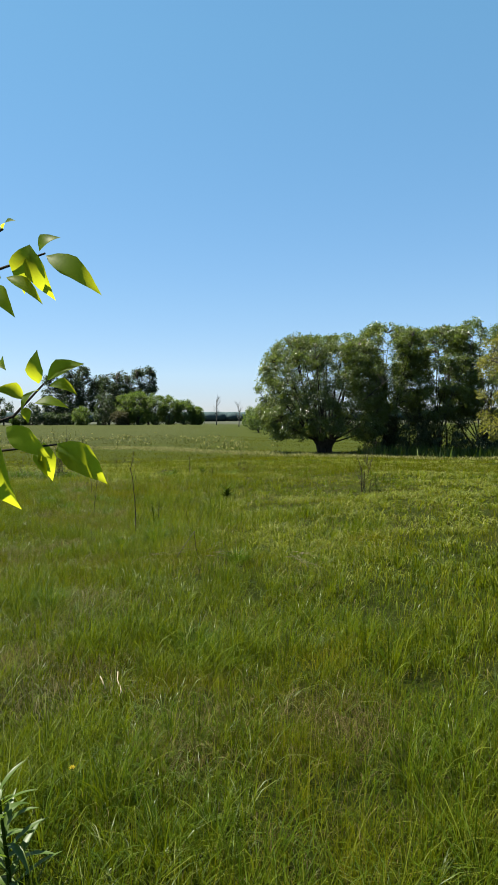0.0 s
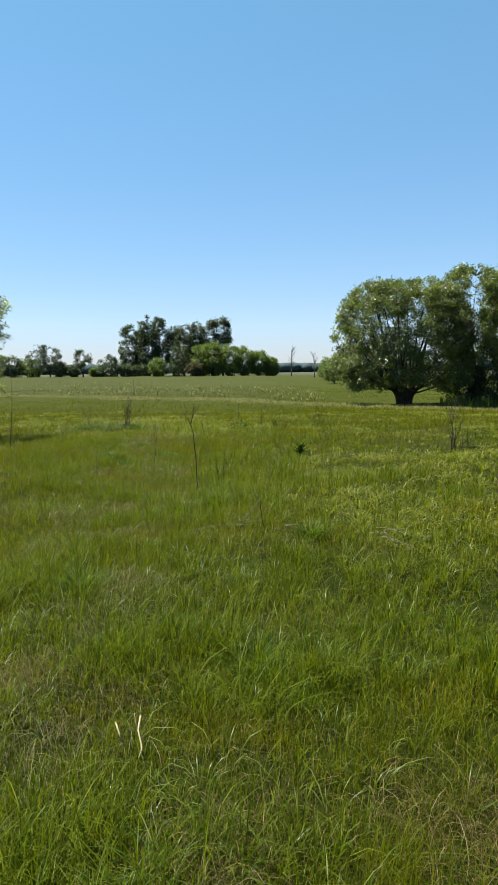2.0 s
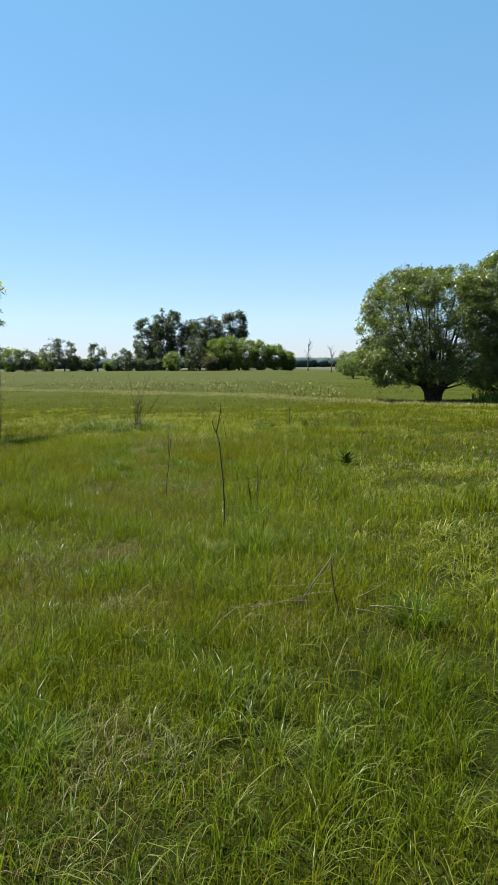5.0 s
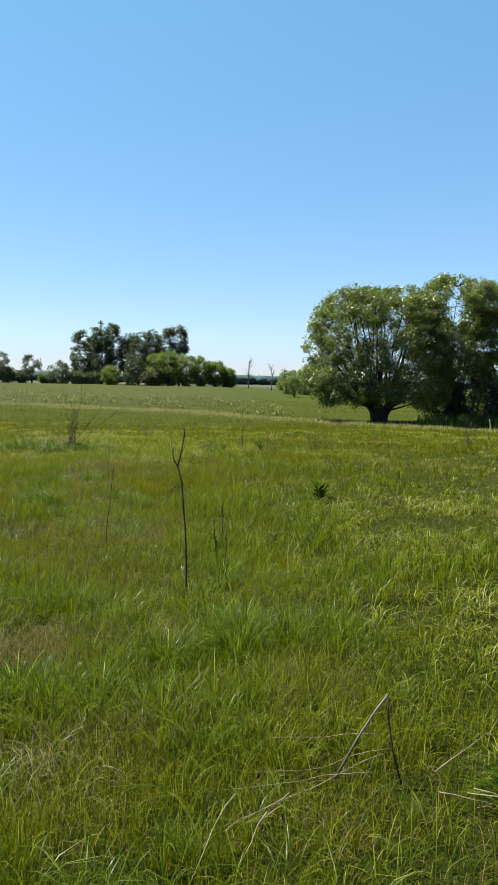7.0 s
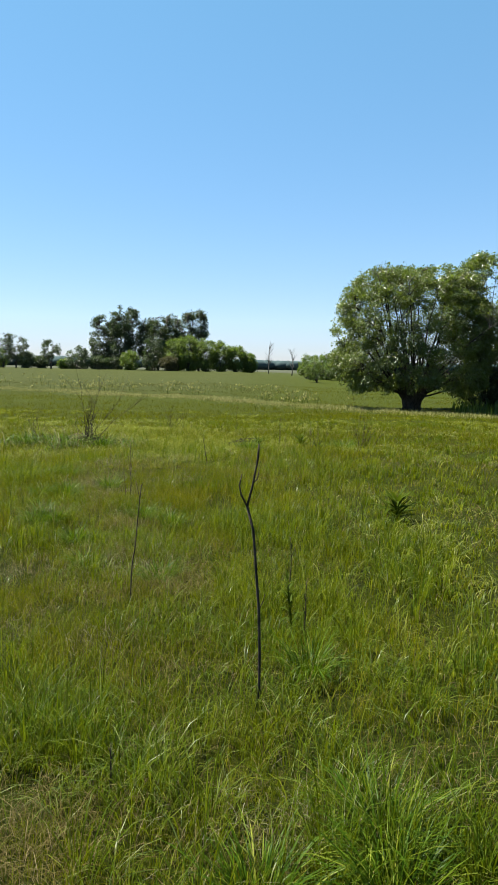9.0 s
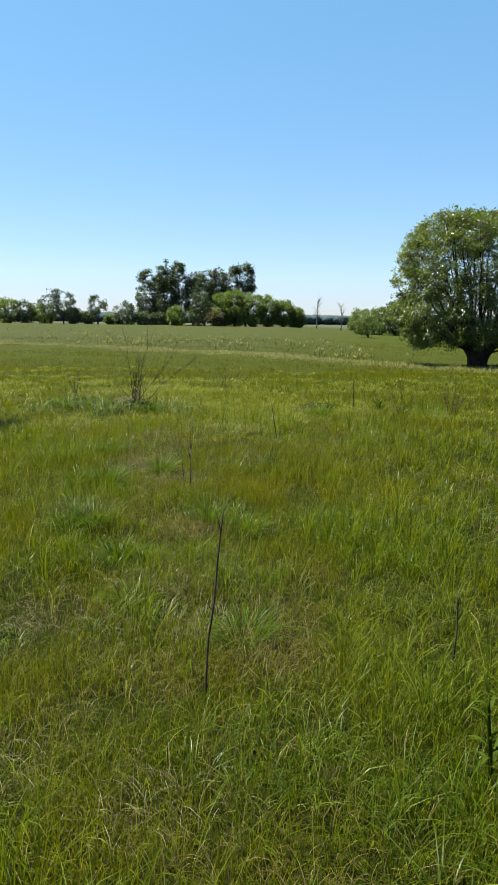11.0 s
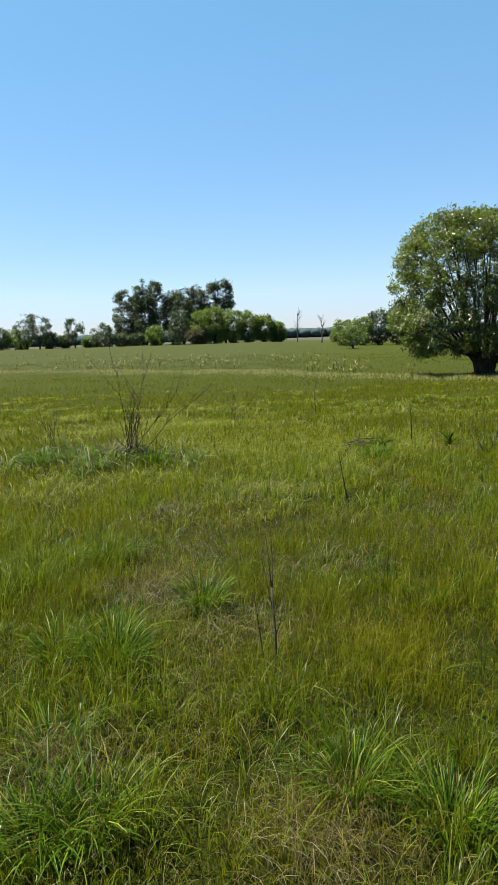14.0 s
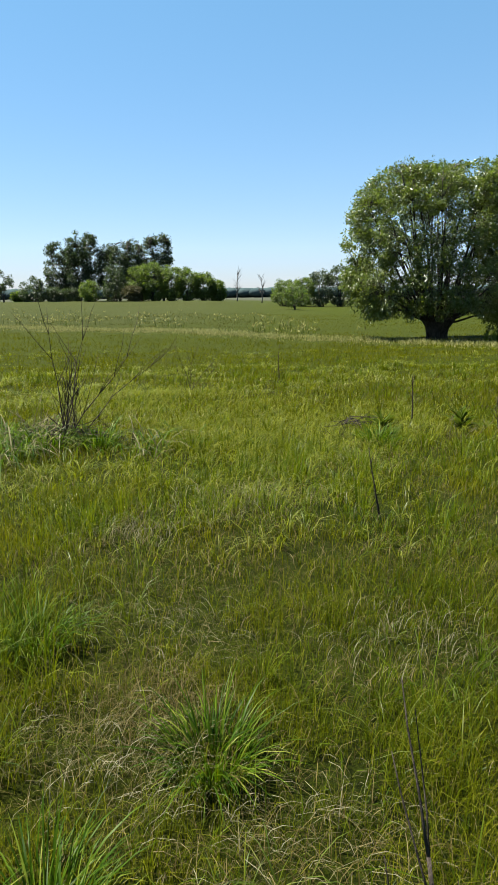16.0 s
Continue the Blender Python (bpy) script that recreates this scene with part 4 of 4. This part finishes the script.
# leaflets: foot x, z, tip x, z, width, facing up or away
TOP_LEAVES = ((-0.286, 1.806, -0.204, 1.752, 0.030, 0.6), (-0.290, 1.808, -0.262, 1.830, 0.026, 0.3), (-0.302, 1.812, -0.274, 1.740, 0.026, 0.7),
              (-0.309, 1.822, -0.322, 1.753, 0.036, 0.2), (-0.338, 1.772, -0.284, 1.736, 0.019, 0.6), (-0.350, 1.760, -0.322, 1.714, 0.020, 0.3),
              (-0.346, 1.843, -0.320, 1.849, 0.012, 0.9), (-0.352, 1.80, -0.335, 1.765, 0.020, 0.3))
MID_LEAVES = ((-0.298, 1.622, -0.299, 1.669, 0.025, 0.5), (-0.281, 1.626, -0.230, 1.652, 0.026, 0.2), (-0.283, 1.618, -0.243, 1.608, 0.020, 0.8),
              (-0.306, 1.594, -0.257, 1.590, 0.019, 0.9), (-0.312, 1.588, -0.306, 1.566, 0.012, 0.6), (-0.320, 1.600, -0.356, 1.615, 0.022, 0.5),
              (-0.292, 1.612, -0.310, 1.585, 0.018, 0.8), (-0.345, 1.655, -0.330, 1.640, 0.014, 0.4))
LOW_LEAVES = ((-0.340, 1.560, -0.276, 1.517, 0.028, 0.2), (-0.268, 1.536, -0.197, 1.480, 0.036, 0.9), (-0.352, 1.540, -0.330, 1.438, 0.050, 0.1),
              (-0.292, 1.538, -0.281, 1.480, 0.021, 0.8), (-0.272, 1.530, -0.248, 1.505, 0.016, 0.4), (-0.300, 1.530, -0.284, 1.488, 0.016, 0.7))
for cluster in (TOP_LEAVES, MID_LEAVES, LOW_LEAVES):
    for k, (x0, z0, x1, z1, wd, lit) in enumerate(cluster):
        fy = 0.945 + 0.012 * math.sin(9 * k + 40 * x0)
        pointed_leaf("leaf", Vector((x0, fy, z0)) + off, Vector((x1, fy - 0.012 + 0.02 * math.sin(7 * k), z1)) + off, wd * 1.22, M_maple, sapling,
                     (-0.25 + 0.4 * math.sin(5 * k), -1.0 + 0.3 * lit, 0.25 + 0.7 * lit), 0.1 + 0.12 * (k % 3))


def bare_stick(name, at, tall, lean, forks, seed, r0, label, mat=None, category="dead stem"):
    """A leafless stem, with a few side prongs that rise beside it."""
    r = random.Random(seed)
    mat = mat or M_twig
    root = tagged(new(name), label, category)
    root.location = (*at, hz(*at) - 0.03)
    line = bent_line((0, 0, 0), (lean[0], lean[1], 1), tall, 10, 0.03, 0.03, r)
    m = Mesh()
    m.tube(line, [r0 * (1 - 0.075 * k) for k in range(11)], 7)
    part("stem", m.data("stem", mat), root)
    for k in range(forks):
        i = r.choice((5, 6, 7, 7, 8))
        a = r.uniform(0, 6.28)
        ln = bent_line(line[i], (math.cos(a) * 0.32, math.sin(a) * 0.2, r.uniform(0.8, 1.3)), tall * r.uniform(0.10, 0.22), 4, 0.16, 0.08, r)
        b_ = Mesh()
        b_.tube(ln, [r0 * 0.5, r0 * 0.45, r0 * 0.38, r0 * 0.3, r0 * 0.18], 5)
        part("prong", b_.data("prong", mat), root)
    return root


forked = tagged(new("bare_stick"), "dark leafless forked sapling standing in the grass", "dead stem")
forked.location = (-1.60, 9.40, hz(-1.60, 9.40) - 0.03)
for name, pts, rad in (("stem", ((0, 0, 0), (0.012, 0, 0.15), (0.010, 0.01, 0.32), (0.004, 0, 0.50), (-0.016, 0, 0.73), (-0.027, 0.01, 0.85), (-0.055, 0, 0.96)), (0.0095, 0.0092, 0.009, 0.0088, 0.0082, 0.008, 0.0085)),
                       ("prong", ((-0.055, 0, 0.96), (-0.035, 0.005, 1.045), (-0.018, 0.01, 1.14), (-0.012, 0.01, 1.18), (-0.010, 0, 1.23)), (0.0075, 0.0066, 0.006, 0.0072, 0.0045)),
                       ("prong", ((-0.050, 0, 0.95), (-0.082, 0, 1.01), (-0.090, 0, 1.05), (-0.080, 0, 1.10)), (0.006, 0.0055, 0.005, 0.003)),
                       ("prong", ((-0.032, 0.005, 1.06), (-0.014, 0, 1.08), (-0.006, 0, 1.12)), (0.004, 0.0034, 0.002)),
                       ("prong", ((0.004, 0, 0.50), (0.022, 0.01, 0.54), (0.028, 0.01, 0.57)), (0.004, 0.003, 0.002))):
    m = Mesh()
    m.tube(pts, [0.72 * q for q in rad], 7)
    part(name, m.data(name, M_twig), forked)
def forked_stick(at, label, limbs):
    """A dead stem given limb by limb: name, points, thickness at foot and tip."""
    root = tagged(new("bare_stick"), label, "dead stem")
    root.location = (*at, hz(*at) - 0.03)
    for name, pts, r0, r1 in limbs:
        m = Mesh()
        m.tube(pts, [0.54 * (r0 + (r1 - r0) * k / (len(pts) - 1)) for k in range(len(pts))], 7)
        part(name, m.data(name, M_twig), root)


forked_stick((-2.46, 10.58), "thin dark dead stem with a forked tip in the grass",
             (("stem", ((0, 0, 0), (0.0, 0.01, 0.16), (0.006, 0.02, 0.30), (0.022, 0.04, 0.42), (0.03, 0.06, 0.56), (0.04, 0.08, 0.70), (0.05, 0.09, 0.80)), 0.0085, 0.0055),
              ("prong", ((0.042, 0.08, 0.71), (0.030, 0.08, 0.76), (0.012, 0.09, 0.82)), 0.004, 0.002), ("prong", ((0.05, 0.09, 0.79), (0.058, 0.09, 0.81), (0.068, 0.09, 0.815)), 0.004, 0.002),
              ("prong", ((0.02, 0.04, 0.41), (0.008, 0.03, 0.42), (0.0, 0.03, 0.46)), 0.004, 0.002)))
forked_stick((-3.185, 13.45), "dark dead stem splitting into three upright prongs",
             (("stem", ((0, 0, 0), (0.004, 0.02, 0.12), (0.002, 0.05, 0.22), (-0.006, 0.08, 0.31), (-0.014, 0.11, 0.40)), 0.0105, 0.0075),
              ("prong", ((-0.012, 0.105, 0.38), (-0.026, 0.15, 0.50), (-0.040, 0.20, 0.60), (-0.046, 0.24, 0.68)), 0.006, 0.002),
              ("prong", ((-0.011, 0.10, 0.36), (-0.010, 0.15, 0.46), (-0.016, 0.20, 0.56), (-0.020, 0.23, 0.62)), 0.0042, 0.0015),
              ("prong", ((-0.005, 0.075, 0.30), (-0.030, 0.12, 0.39), (-0.056, 0.17, 0.49), (-0.068, 0.20, 0.55)), 0.005, 0.002),
              ("prong", ((0.002, 0.045, 0.20), (0.026, 0.07, 0.27), (0.040, 0.10, 0.36)), 0.0035, 0.0015)))
bare_stick("bare_stick", (-3.22, 13.46), 0.42, (-0.16, 0.3), 0, 6, 0.004, "short dark leafless stem in the grass")
bare_stick("bare_stick", (-6.70, 14.70), 1.62, (0.10, 0.0), 1, 7, 0.011, "long dark leaning leafless stem")
bare_stick("bare_stick", (-5.28, 11.20), 0.65, (-0.06, 0.0), 2, 8, 0.008, "thin dark leafless stem in the grass")
bare_stick("bare_stick", (-1.47, 10.95), 0.46, (0.06, 0.0), 2, 9, 0.006, "short dark leafless stem in the grass")
bare_stick("bare_stick", (-1.38, 10.25), 0.40, (0.10, 0.0), 2, 10, 0.006, "short dark leafless stem in the grass")
bare_stick("bare_stick", (-2.73, 16.45), 0.52, (-0.16, 0.0), 1, 11, 0.008, "short dark leaning stem in the grass")
bare_stick("bare_stick", (-2.09, 8.8), 0.24, (0.02, 0.0), 3, 14, 0.006, "short dark leafless stem in the grass")
bare_stick("bare_stick", (-3.05, 25.4), 0.7, (0.02, 0.0), 1, 12, 0.012, "short dark leafless stem in the grass")
bare_stick("bare_stick", (-1.72, 20.0), 0.62, (0.06, 0.0), 1, 13, 0.012, "short dark leafless stem in the grass")


def bare_shrub(name, at, tall, wide, stems, seed, label, mat=None, r0=0.005, lean=0.0):
    """Many thin bare stems from one foot, each with finer side twigs."""
    r = random.Random(seed)
    root = tagged(new(name), label, "dead shrub")
    root.location = (*at, hz(*at) - 0.03)
    for k in range(stems):
        a = r.uniform(0, 6.28)
        q = r.random() ** 0.6
        d = (math.cos(a) * q * wide + lean * tall, math.sin(a) * q * wide, tall)
        length = tall * r.uniform(0.45, 1.1)
        line = bent_line((r.uniform(-0.12, 0.12), r.uniform(-0.12, 0.12), 0), d, length, 6, 0.10, 0.02, r)
        m = Mesh()
        m.tube(line, [r0 * (1 - 0.13 * j) for j in range(7)], 5)
        for _ in range(5):
            i = r.randint(1, 5)
            b2 = bent_line(line[i], (line[i + 1] - line[i]).normalized() + Vector((r.gauss(0, 0.45), r.gauss(0, 0.45), 0.15)), length * r.uniform(0.2, 0.45), 3, 0.14, 0.03, r)
            m.tube(b2, [r0 * 0.5, r0 * 0.42, r0 * 0.34, r0 * 0.22], 4)
        part("stem", m.data("stem", mat or M_twig), root)
    return root


bare_shrub("dead_shrub", (-5.42, 19.0), 1.5, 0.40, 12, 1, "thin leafless shrub rising from matted dry grass", None, 0.0075, 0.28)
bare_shrub("dead_shrub", (-5.75, 19.2), 0.80, 0.9, 9, 2, "low leafless shrub among matted dry grass", M_deadwood, lean=-0.2)
bare_shrub("dead_shrub", (-5.55, 18.95), 0.36, 0.75, 26, 21, "low dark tangle of twigs below a bare shrub", None, 0.007)
bare_shrub("dead_shrub", (-6.1, 19.05), 0.34, 0.75, 22, 22, "low dark tangle of twigs below a bare shrub", None, 0.007)
bare_shrub("dead_shrub", (-6.7, 19.1), 0.36, 0.75, 20, 23, "low dark tangle of twigs below a bare shrub", None, 0.007)
bare_shrub("dead_shrub", (-4.95, 19.05), 0.32, 0.7, 16, 24, "low dark tangle of twigs below a bare shrub", None, 0.006)
bare_shrub("dead_shrub", (-6.6, 19.6), 0.95, 0.7, 6, 3, "thin leafless shrub leaning in the grass", lean=-0.3)
bare_shrub("dead_shrub", (-0.05, 19.5), 0.95, 0.6, 9, 4, "sparse upright leafless shrub")
bare_shrub("dead_shrub", (4.1, 22.4), 1.0, 0.65, 9, 5, "sparse upright leafless shrub")
bare_shrub("dead_shrub", (2.55, 13.95), 0.80, 0.16, 9, 6, "tight clump of dark upright dead stems", None, 0.007)
bare_shrub("dead_shrub", (-1.0, 18.9), 0.55, 0.4, 6, 7, "sparse low leafless shrub")
bare_shrub("dead_shrub", (-4.6, 23.0), 0.9, 0.7, 7, 8, "sparse upright leafless shrub")


def broad_weed(name, at, tall, leaves, leaf_len, leaf_w, seed, label, upright=0.8, mat=None):
    """A leafy weed: a stem with whorls of lance-shaped leaves."""
    r = random.Random(seed)
    root = tagged(new(name), label, "weed")
    root.location = (*at, hz(*at) - 0.02)
    s = Mesh()
    line = bent_line((0, 0, 0), (r.uniform(-0.1, 0.1), 0, 1), tall, 6, 0.03, 0.0, r)
    s.tube(line, [0.009, 0.008, 0.0075, 0.007, 0.006, 0.005, 0.003], 6)
    part("stem", s.data("stem", M_weed), root)
    for k in range(leaves):
        q = (k + 0.5) / leaves
        i = min(5, int(q * 6))
        a = 2.4 * k + r.uniform(-0.3, 0.3)
        m = Mesh()
        strap_leaf(m, line[i].lerp(line[i + 1], q * 6 - i), (math.cos(a), math.sin(a), upright * r.uniform(0.3, 1.5) + 0.5 * q), leaf_len * (1.1 - 0.55 * q) * r.uniform(0.8, 1.2), leaf_w * (1.1 - 0.4 * q), r.uniform(0.10, 0.32), r.gauss(0, 0.05))
        part("leaf", m.data("leaf", mat or M_weed), root)
    return root


broad_weed("thistle", (-0.40, 13.25), 0.25, 44, 0.36, 0.045, 1, "dark green leafy thistle standing in the grass", 1.35)
broad_weed("thistle", (-2.15, 19.6), 0.14, 24, 0.30, 0.034, 2, "dark green leafy thistle standing in the grass", 1.35)
broad_weed("thistle", (-1.28, 19.55), 0.22, 26, 0.34, 0.036, 3, "dark green leafy thistle standing in the grass", 1.35)
broad_weed("thistle", (-2.15, 19.1), 0.10, 18, 0.26, 0.032, 4, "dark green leafy thistle standing in the grass", 1.35)
broad_weed("thistle", (-0.95, 19.0), 0.10, 20, 0.28, 0.032, 9, "dark green leafy thistle standing in the grass", 1.35)
bare_shrub("dead_shrub", (-2.6, 19.15), 0.30, 0.5, 7, 9, "low tangle of dead stems round a thistle", M_twig, 0.004)
bare_shrub("dead_shrub", (-1.5, 18.95), 0.42, 0.5, 7, 10, "low tangle of dead stems round a thistle", M_deadwood, 0.004)
broad_weed("tall_weed", (-0.76, 2.05), 0.46, 30, 0.20, 0.032, 5, "tall weed with narrow green leaves", 0.9, M_bush)
broad_weed("tall_weed", (-0.86, 2.16), 0.36, 22, 0.18, 0.03, 6, "tall weed with narrow green leaves", 0.9, M_bush)
broad_weed("thistle", (0.75, 6.9), 0.10, 16, 0.16, 0.03, 7, "dark green leafy thistle standing in the grass", 1.35)
broad_weed("tall_weed", (-1.44, 10.3), 0.38, 20, 0.13, 0.02, 11, "slim upright weed with narrow dark green leaves", 2.2)
broad_weed("tall_weed", (2.9, 14.6), 0.4, 16, 0.2, 0.04, 8, "leafy green weed beside dead stems", 0.9)

# yellow dandelion by the start
flower = tagged(new("dandelion"), "small yellow flower on a thin green stalk", "flower")
flower.location = (-0.72, 2.60, hz(-0.72, 2.60) - 0.01)
m = Mesh()
m.tube([(0, 0, 0), (0.006, 0, 0.09), (0.012, 0.004, 0.19)], [0.0025, 0.0022, 0.002], 6)
part("stalk", m.data("stalk", M_weed), flower)
m = Mesh()
for k in range(22):
    a = k * 2.4
    q = 0.006 + 0.012 * (k / 22)
    strap_leaf(m, (0.012, 0.004, 0.19), (math.cos(a) * q * 60, math.sin(a) * q * 60, 1.2 - k * 0.035), 0.016, 0.005, 0.12)
part("petal_head", m.data("petal_head", M_flower), flower)


def grass_tuft(at, tall, count, radius, seed, lean=0.0, stout=1.0):
    """One strong tuft of broad fresh blades."""
    r = np.random.default_rng(seed)
    q = radius * np.sqrt(r.random(count))
    a = 2 * np.pi * r.random(count)
    x, y = at[0] + q * np.cos(a), at[1] + q * np.sin(a)
    v, t = blades(x, y, np.full(count, hz(*at) - 0.02), tall * (0.5 + 0.6 * r.random(count)), stout * (0.0035 + 0.0035 * r.random(count)), a + lean + 0.7 * (r.random(count) - 0.5), 0.25 + 0.7 * r.random(count), 5, 0.55 * r.random(count))
    tagged(new("grass_tuft", mesh_from_arrays("grass_tuft", v, t, M_tuft)), "dense arching tuft of fresh green grass", "grass tuft", "strong grass tufts")


for k, (tx, ty, tt, tn, tr) in enumerate(((-3.64, 14.27, 0.36, 260, 0.13), (-4.37, 14.9, 0.34, 200, 0.13), (-1.17, 8.45, 0.32, 150, 0.10), (-3.02, 11.4, 0.30, 160, 0.11), (-3.95, 12.9, 0.30, 150, 0.10),
                                          (-1.35, 9.75, 0.36, 200, 0.11), (-4.2, 13.6, 0.34, 220, 0.12), (-2.6, 12.7, 0.34, 200, 0.12), (-2.2, 7.9, 0.34, 180, 0.10), (-3.3, 12.0, 0.32, 180, 0.10),
                                          (-5.05, 18.8, 0.50, 160, 0.20), (-5.5, 18.65, 0.50, 160, 0.22), (-6.0, 18.8, 0.50, 160, 0.22), (-6.5, 18.7, 0.50, 160, 0.22), (-2.3, 18.95, 0.34, 140, 0.2), (-0.5, 19.1, 0.34, 140, 0.2),
                                          (-3.98, 13.71, 0.36, 190, 0.11), (-3.91, 13.55, 0.36, 190, 0.11), (-3.69, 12.57, 0.36, 190, 0.11), (-2.9, 12.8, 0.36, 190, 0.11), (-1.16, 8.28, 0.36, 190, 0.11), (-3.83, 12.52, 0.36, 190, 0.11), (-2.38, 11.08, 0.36, 190, 0.11), (-1.17, 8.58, 0.36, 190, 0.11), (-1.53, 8.27, 0.36, 190, 0.11),
                                          (-0.35, 4.4, 0.36, 220, 0.13), (-0.1, 7.0, 0.34, 200, 0.12), (-1.7, 5.6, 0.34, 200, 0.12))):
    grass_tuft((tx, ty), tt * 0.78, tn, tr * 0.85, 100 + k, 0.0, 2.4 if ty > 18 else 1.0)


def fallen_stems(at, count, length, seed, label, turn, fan, lift=0.12, r0=0.0025, mat=None):
    """Bleached dead stems lying in the grass."""
    r = random.Random(seed)
    root = tagged(new("fallen_stems"), label, "dead stems")
    root.location = (*at, hz(*at))
    for k in range(count):
        a = turn + r.uniform(-fan, fan)
        line = bent_line((r.uniform(-0.1, 0.1), r.uniform(-0.1, 0.1), lift * r.uniform(0.6, 1.2)), (math.cos(a), math.sin(a), r.uniform(-0.05, 0.12)), length * r.uniform(0.5, 1.0), 6, 0.13, -0.02, r)
        m = Mesh()
        m.tube(line, [r0 * (1 - 0.12 * j) for j in range(7)], 5)
        part("stem", m.data("stem", mat or M_deadwood), root)
    return root


fallen_stems((-0.62, 7.15), 4, 0.7, 1, "bleached dead stems lying across the grass", 3.7, 0.45, 0.16, 0.0018)
fallen_stems((0.45, 6.75), 7, 0.55, 2, "bleached dead stems fanned out in the grass", -0.7, 0.5, 0.16)
fallen_stems((-1.0, 6.85), 4, 0.4, 3, "bleached dead stems lying across the grass", 4.3, 0.4, 0.14)
fallen_stems((-0.35, 7.0), 4, 0.45, 4, "bleached dead stems lying across the grass", 0.2, 0.5, 0.14)
fallen_stems((-5.9, 19.0), 22, 0.8, 5, "matted bleached stems below a bare shrub", 0.3, 3.1, 0.16, 0.005, M_deadwood)
fallen_stems((-5.3, 19.0), 22, 0.7, 6, "matted bleached stems below a bare shrub", 0.3, 3.1, 0.2, 0.005, M_twig)

fallen_stems((-2.42, 19.65), 30, 0.42, 7, "low heap of dark reddish-brown dead stems", 0.3, 3.1, 0.14, 0.006, M_twig)

# a snapped stem propped like an upturned V
snapped = tagged(new("snapped_stem"), "grey dead stem snapped into an upturned V", "dead stem")
snapped.location = (-0.57, 7.18, hz(-0.57, 7.18))
for pts, mat in ((((-0.19, -0.08, 0.05), (-0.10, -0.03, 0.19), (-0.04, 0.0, 0.27), (0.0, 0.0, 0.33)), M_greybark), (((0.0, 0.0, 0.33), (0.004, -0.01, 0.25), (0.02, -0.03, 0.14), (0.05, -0.06, 0.03)), M_twig)):
    m = Mesh()
    m.tube(pts, [0.0038, 0.0038, 0.0034, 0.0034], 6)
    part("stem", m.data("stem", mat), snapped)

# mound of arching dry grass with dark hollows below the bare shrubs
for name, mat, m, label in (("dry_grass_mound", M_bleach, 260, "arching dry grass heaped below bare shrubs"), ("coarse_grass", M_tuft, 420, "coarse arching grass blades round a heap of dry stems")):
    x, y = -5.85 + 0.75 * rng.normal(size=m), 18.75 + 0.42 * rng.normal(size=m)
    x, y = x + 0.25 * np.sin(5 * x), y + 0.2 * np.sin(6 * x)
    mound = blades(x, y, height(x, y) - 0.02, 0.22 + 0.36 * rng.random(m), 0.008 + 0.009 * rng.random(m), 2 * np.pi * rng.random(m), 0.5 + 0.8 * rng.random(m), 4, 0.2 + 0.7 * rng.random(m))
    tagged(new(name, mesh_from_arrays(name, *mound, mat)), label, "grass", kind="stuff")

# short bleached stems lying on the grass
for at, pts in (((-0.72, 3.62), ((0, 0, 0.17), (0.006, -0.04, 0.165), (0.012, -0.08, 0.155), (0.026, -0.11, 0.147), (0.042, -0.145, 0.138), (0.05, -0.17, 0.13), (0.045, -0.20, 0.115))), ((-0.81, 3.58), ((0, 0, 0.17), (0.02, -0.03, 0.15), (0.04, -0.05, 0.12)))):
    ob = tagged(new("dry_stem"), "short bleached stem lying on the grass", "dead stem")
    ob.location = (*at, hz(*at))
    m = Mesh()
    m.tube(pts, [0.0036, 0.0036, 0.0034, 0.0034, 0.0032, 0.003, 0.0024][:len(pts)], 6)
    part("stem", m.data("stem", M_bone), ob)

# nettle stems before the willows
m = 1700
x = 7.6 + 13 * rng.random(m)
y = 44.2 + 0.9 * rng.normal(size=m)
v, t = blades(x, y, height(x, y) - 0.02, 0.3 + 0.6 * rng.random(m), 0.04 + 0.04 * rng.random(m), 2 * np.pi * rng.random(m), 0.1 + 0.4 * rng.random(m), 2)
tagged(new("nettles", mesh_from_arrays("nettles", v, t, M_bush)), "tall nettles standing before the willow trunks", "weeds", kind="stuff")
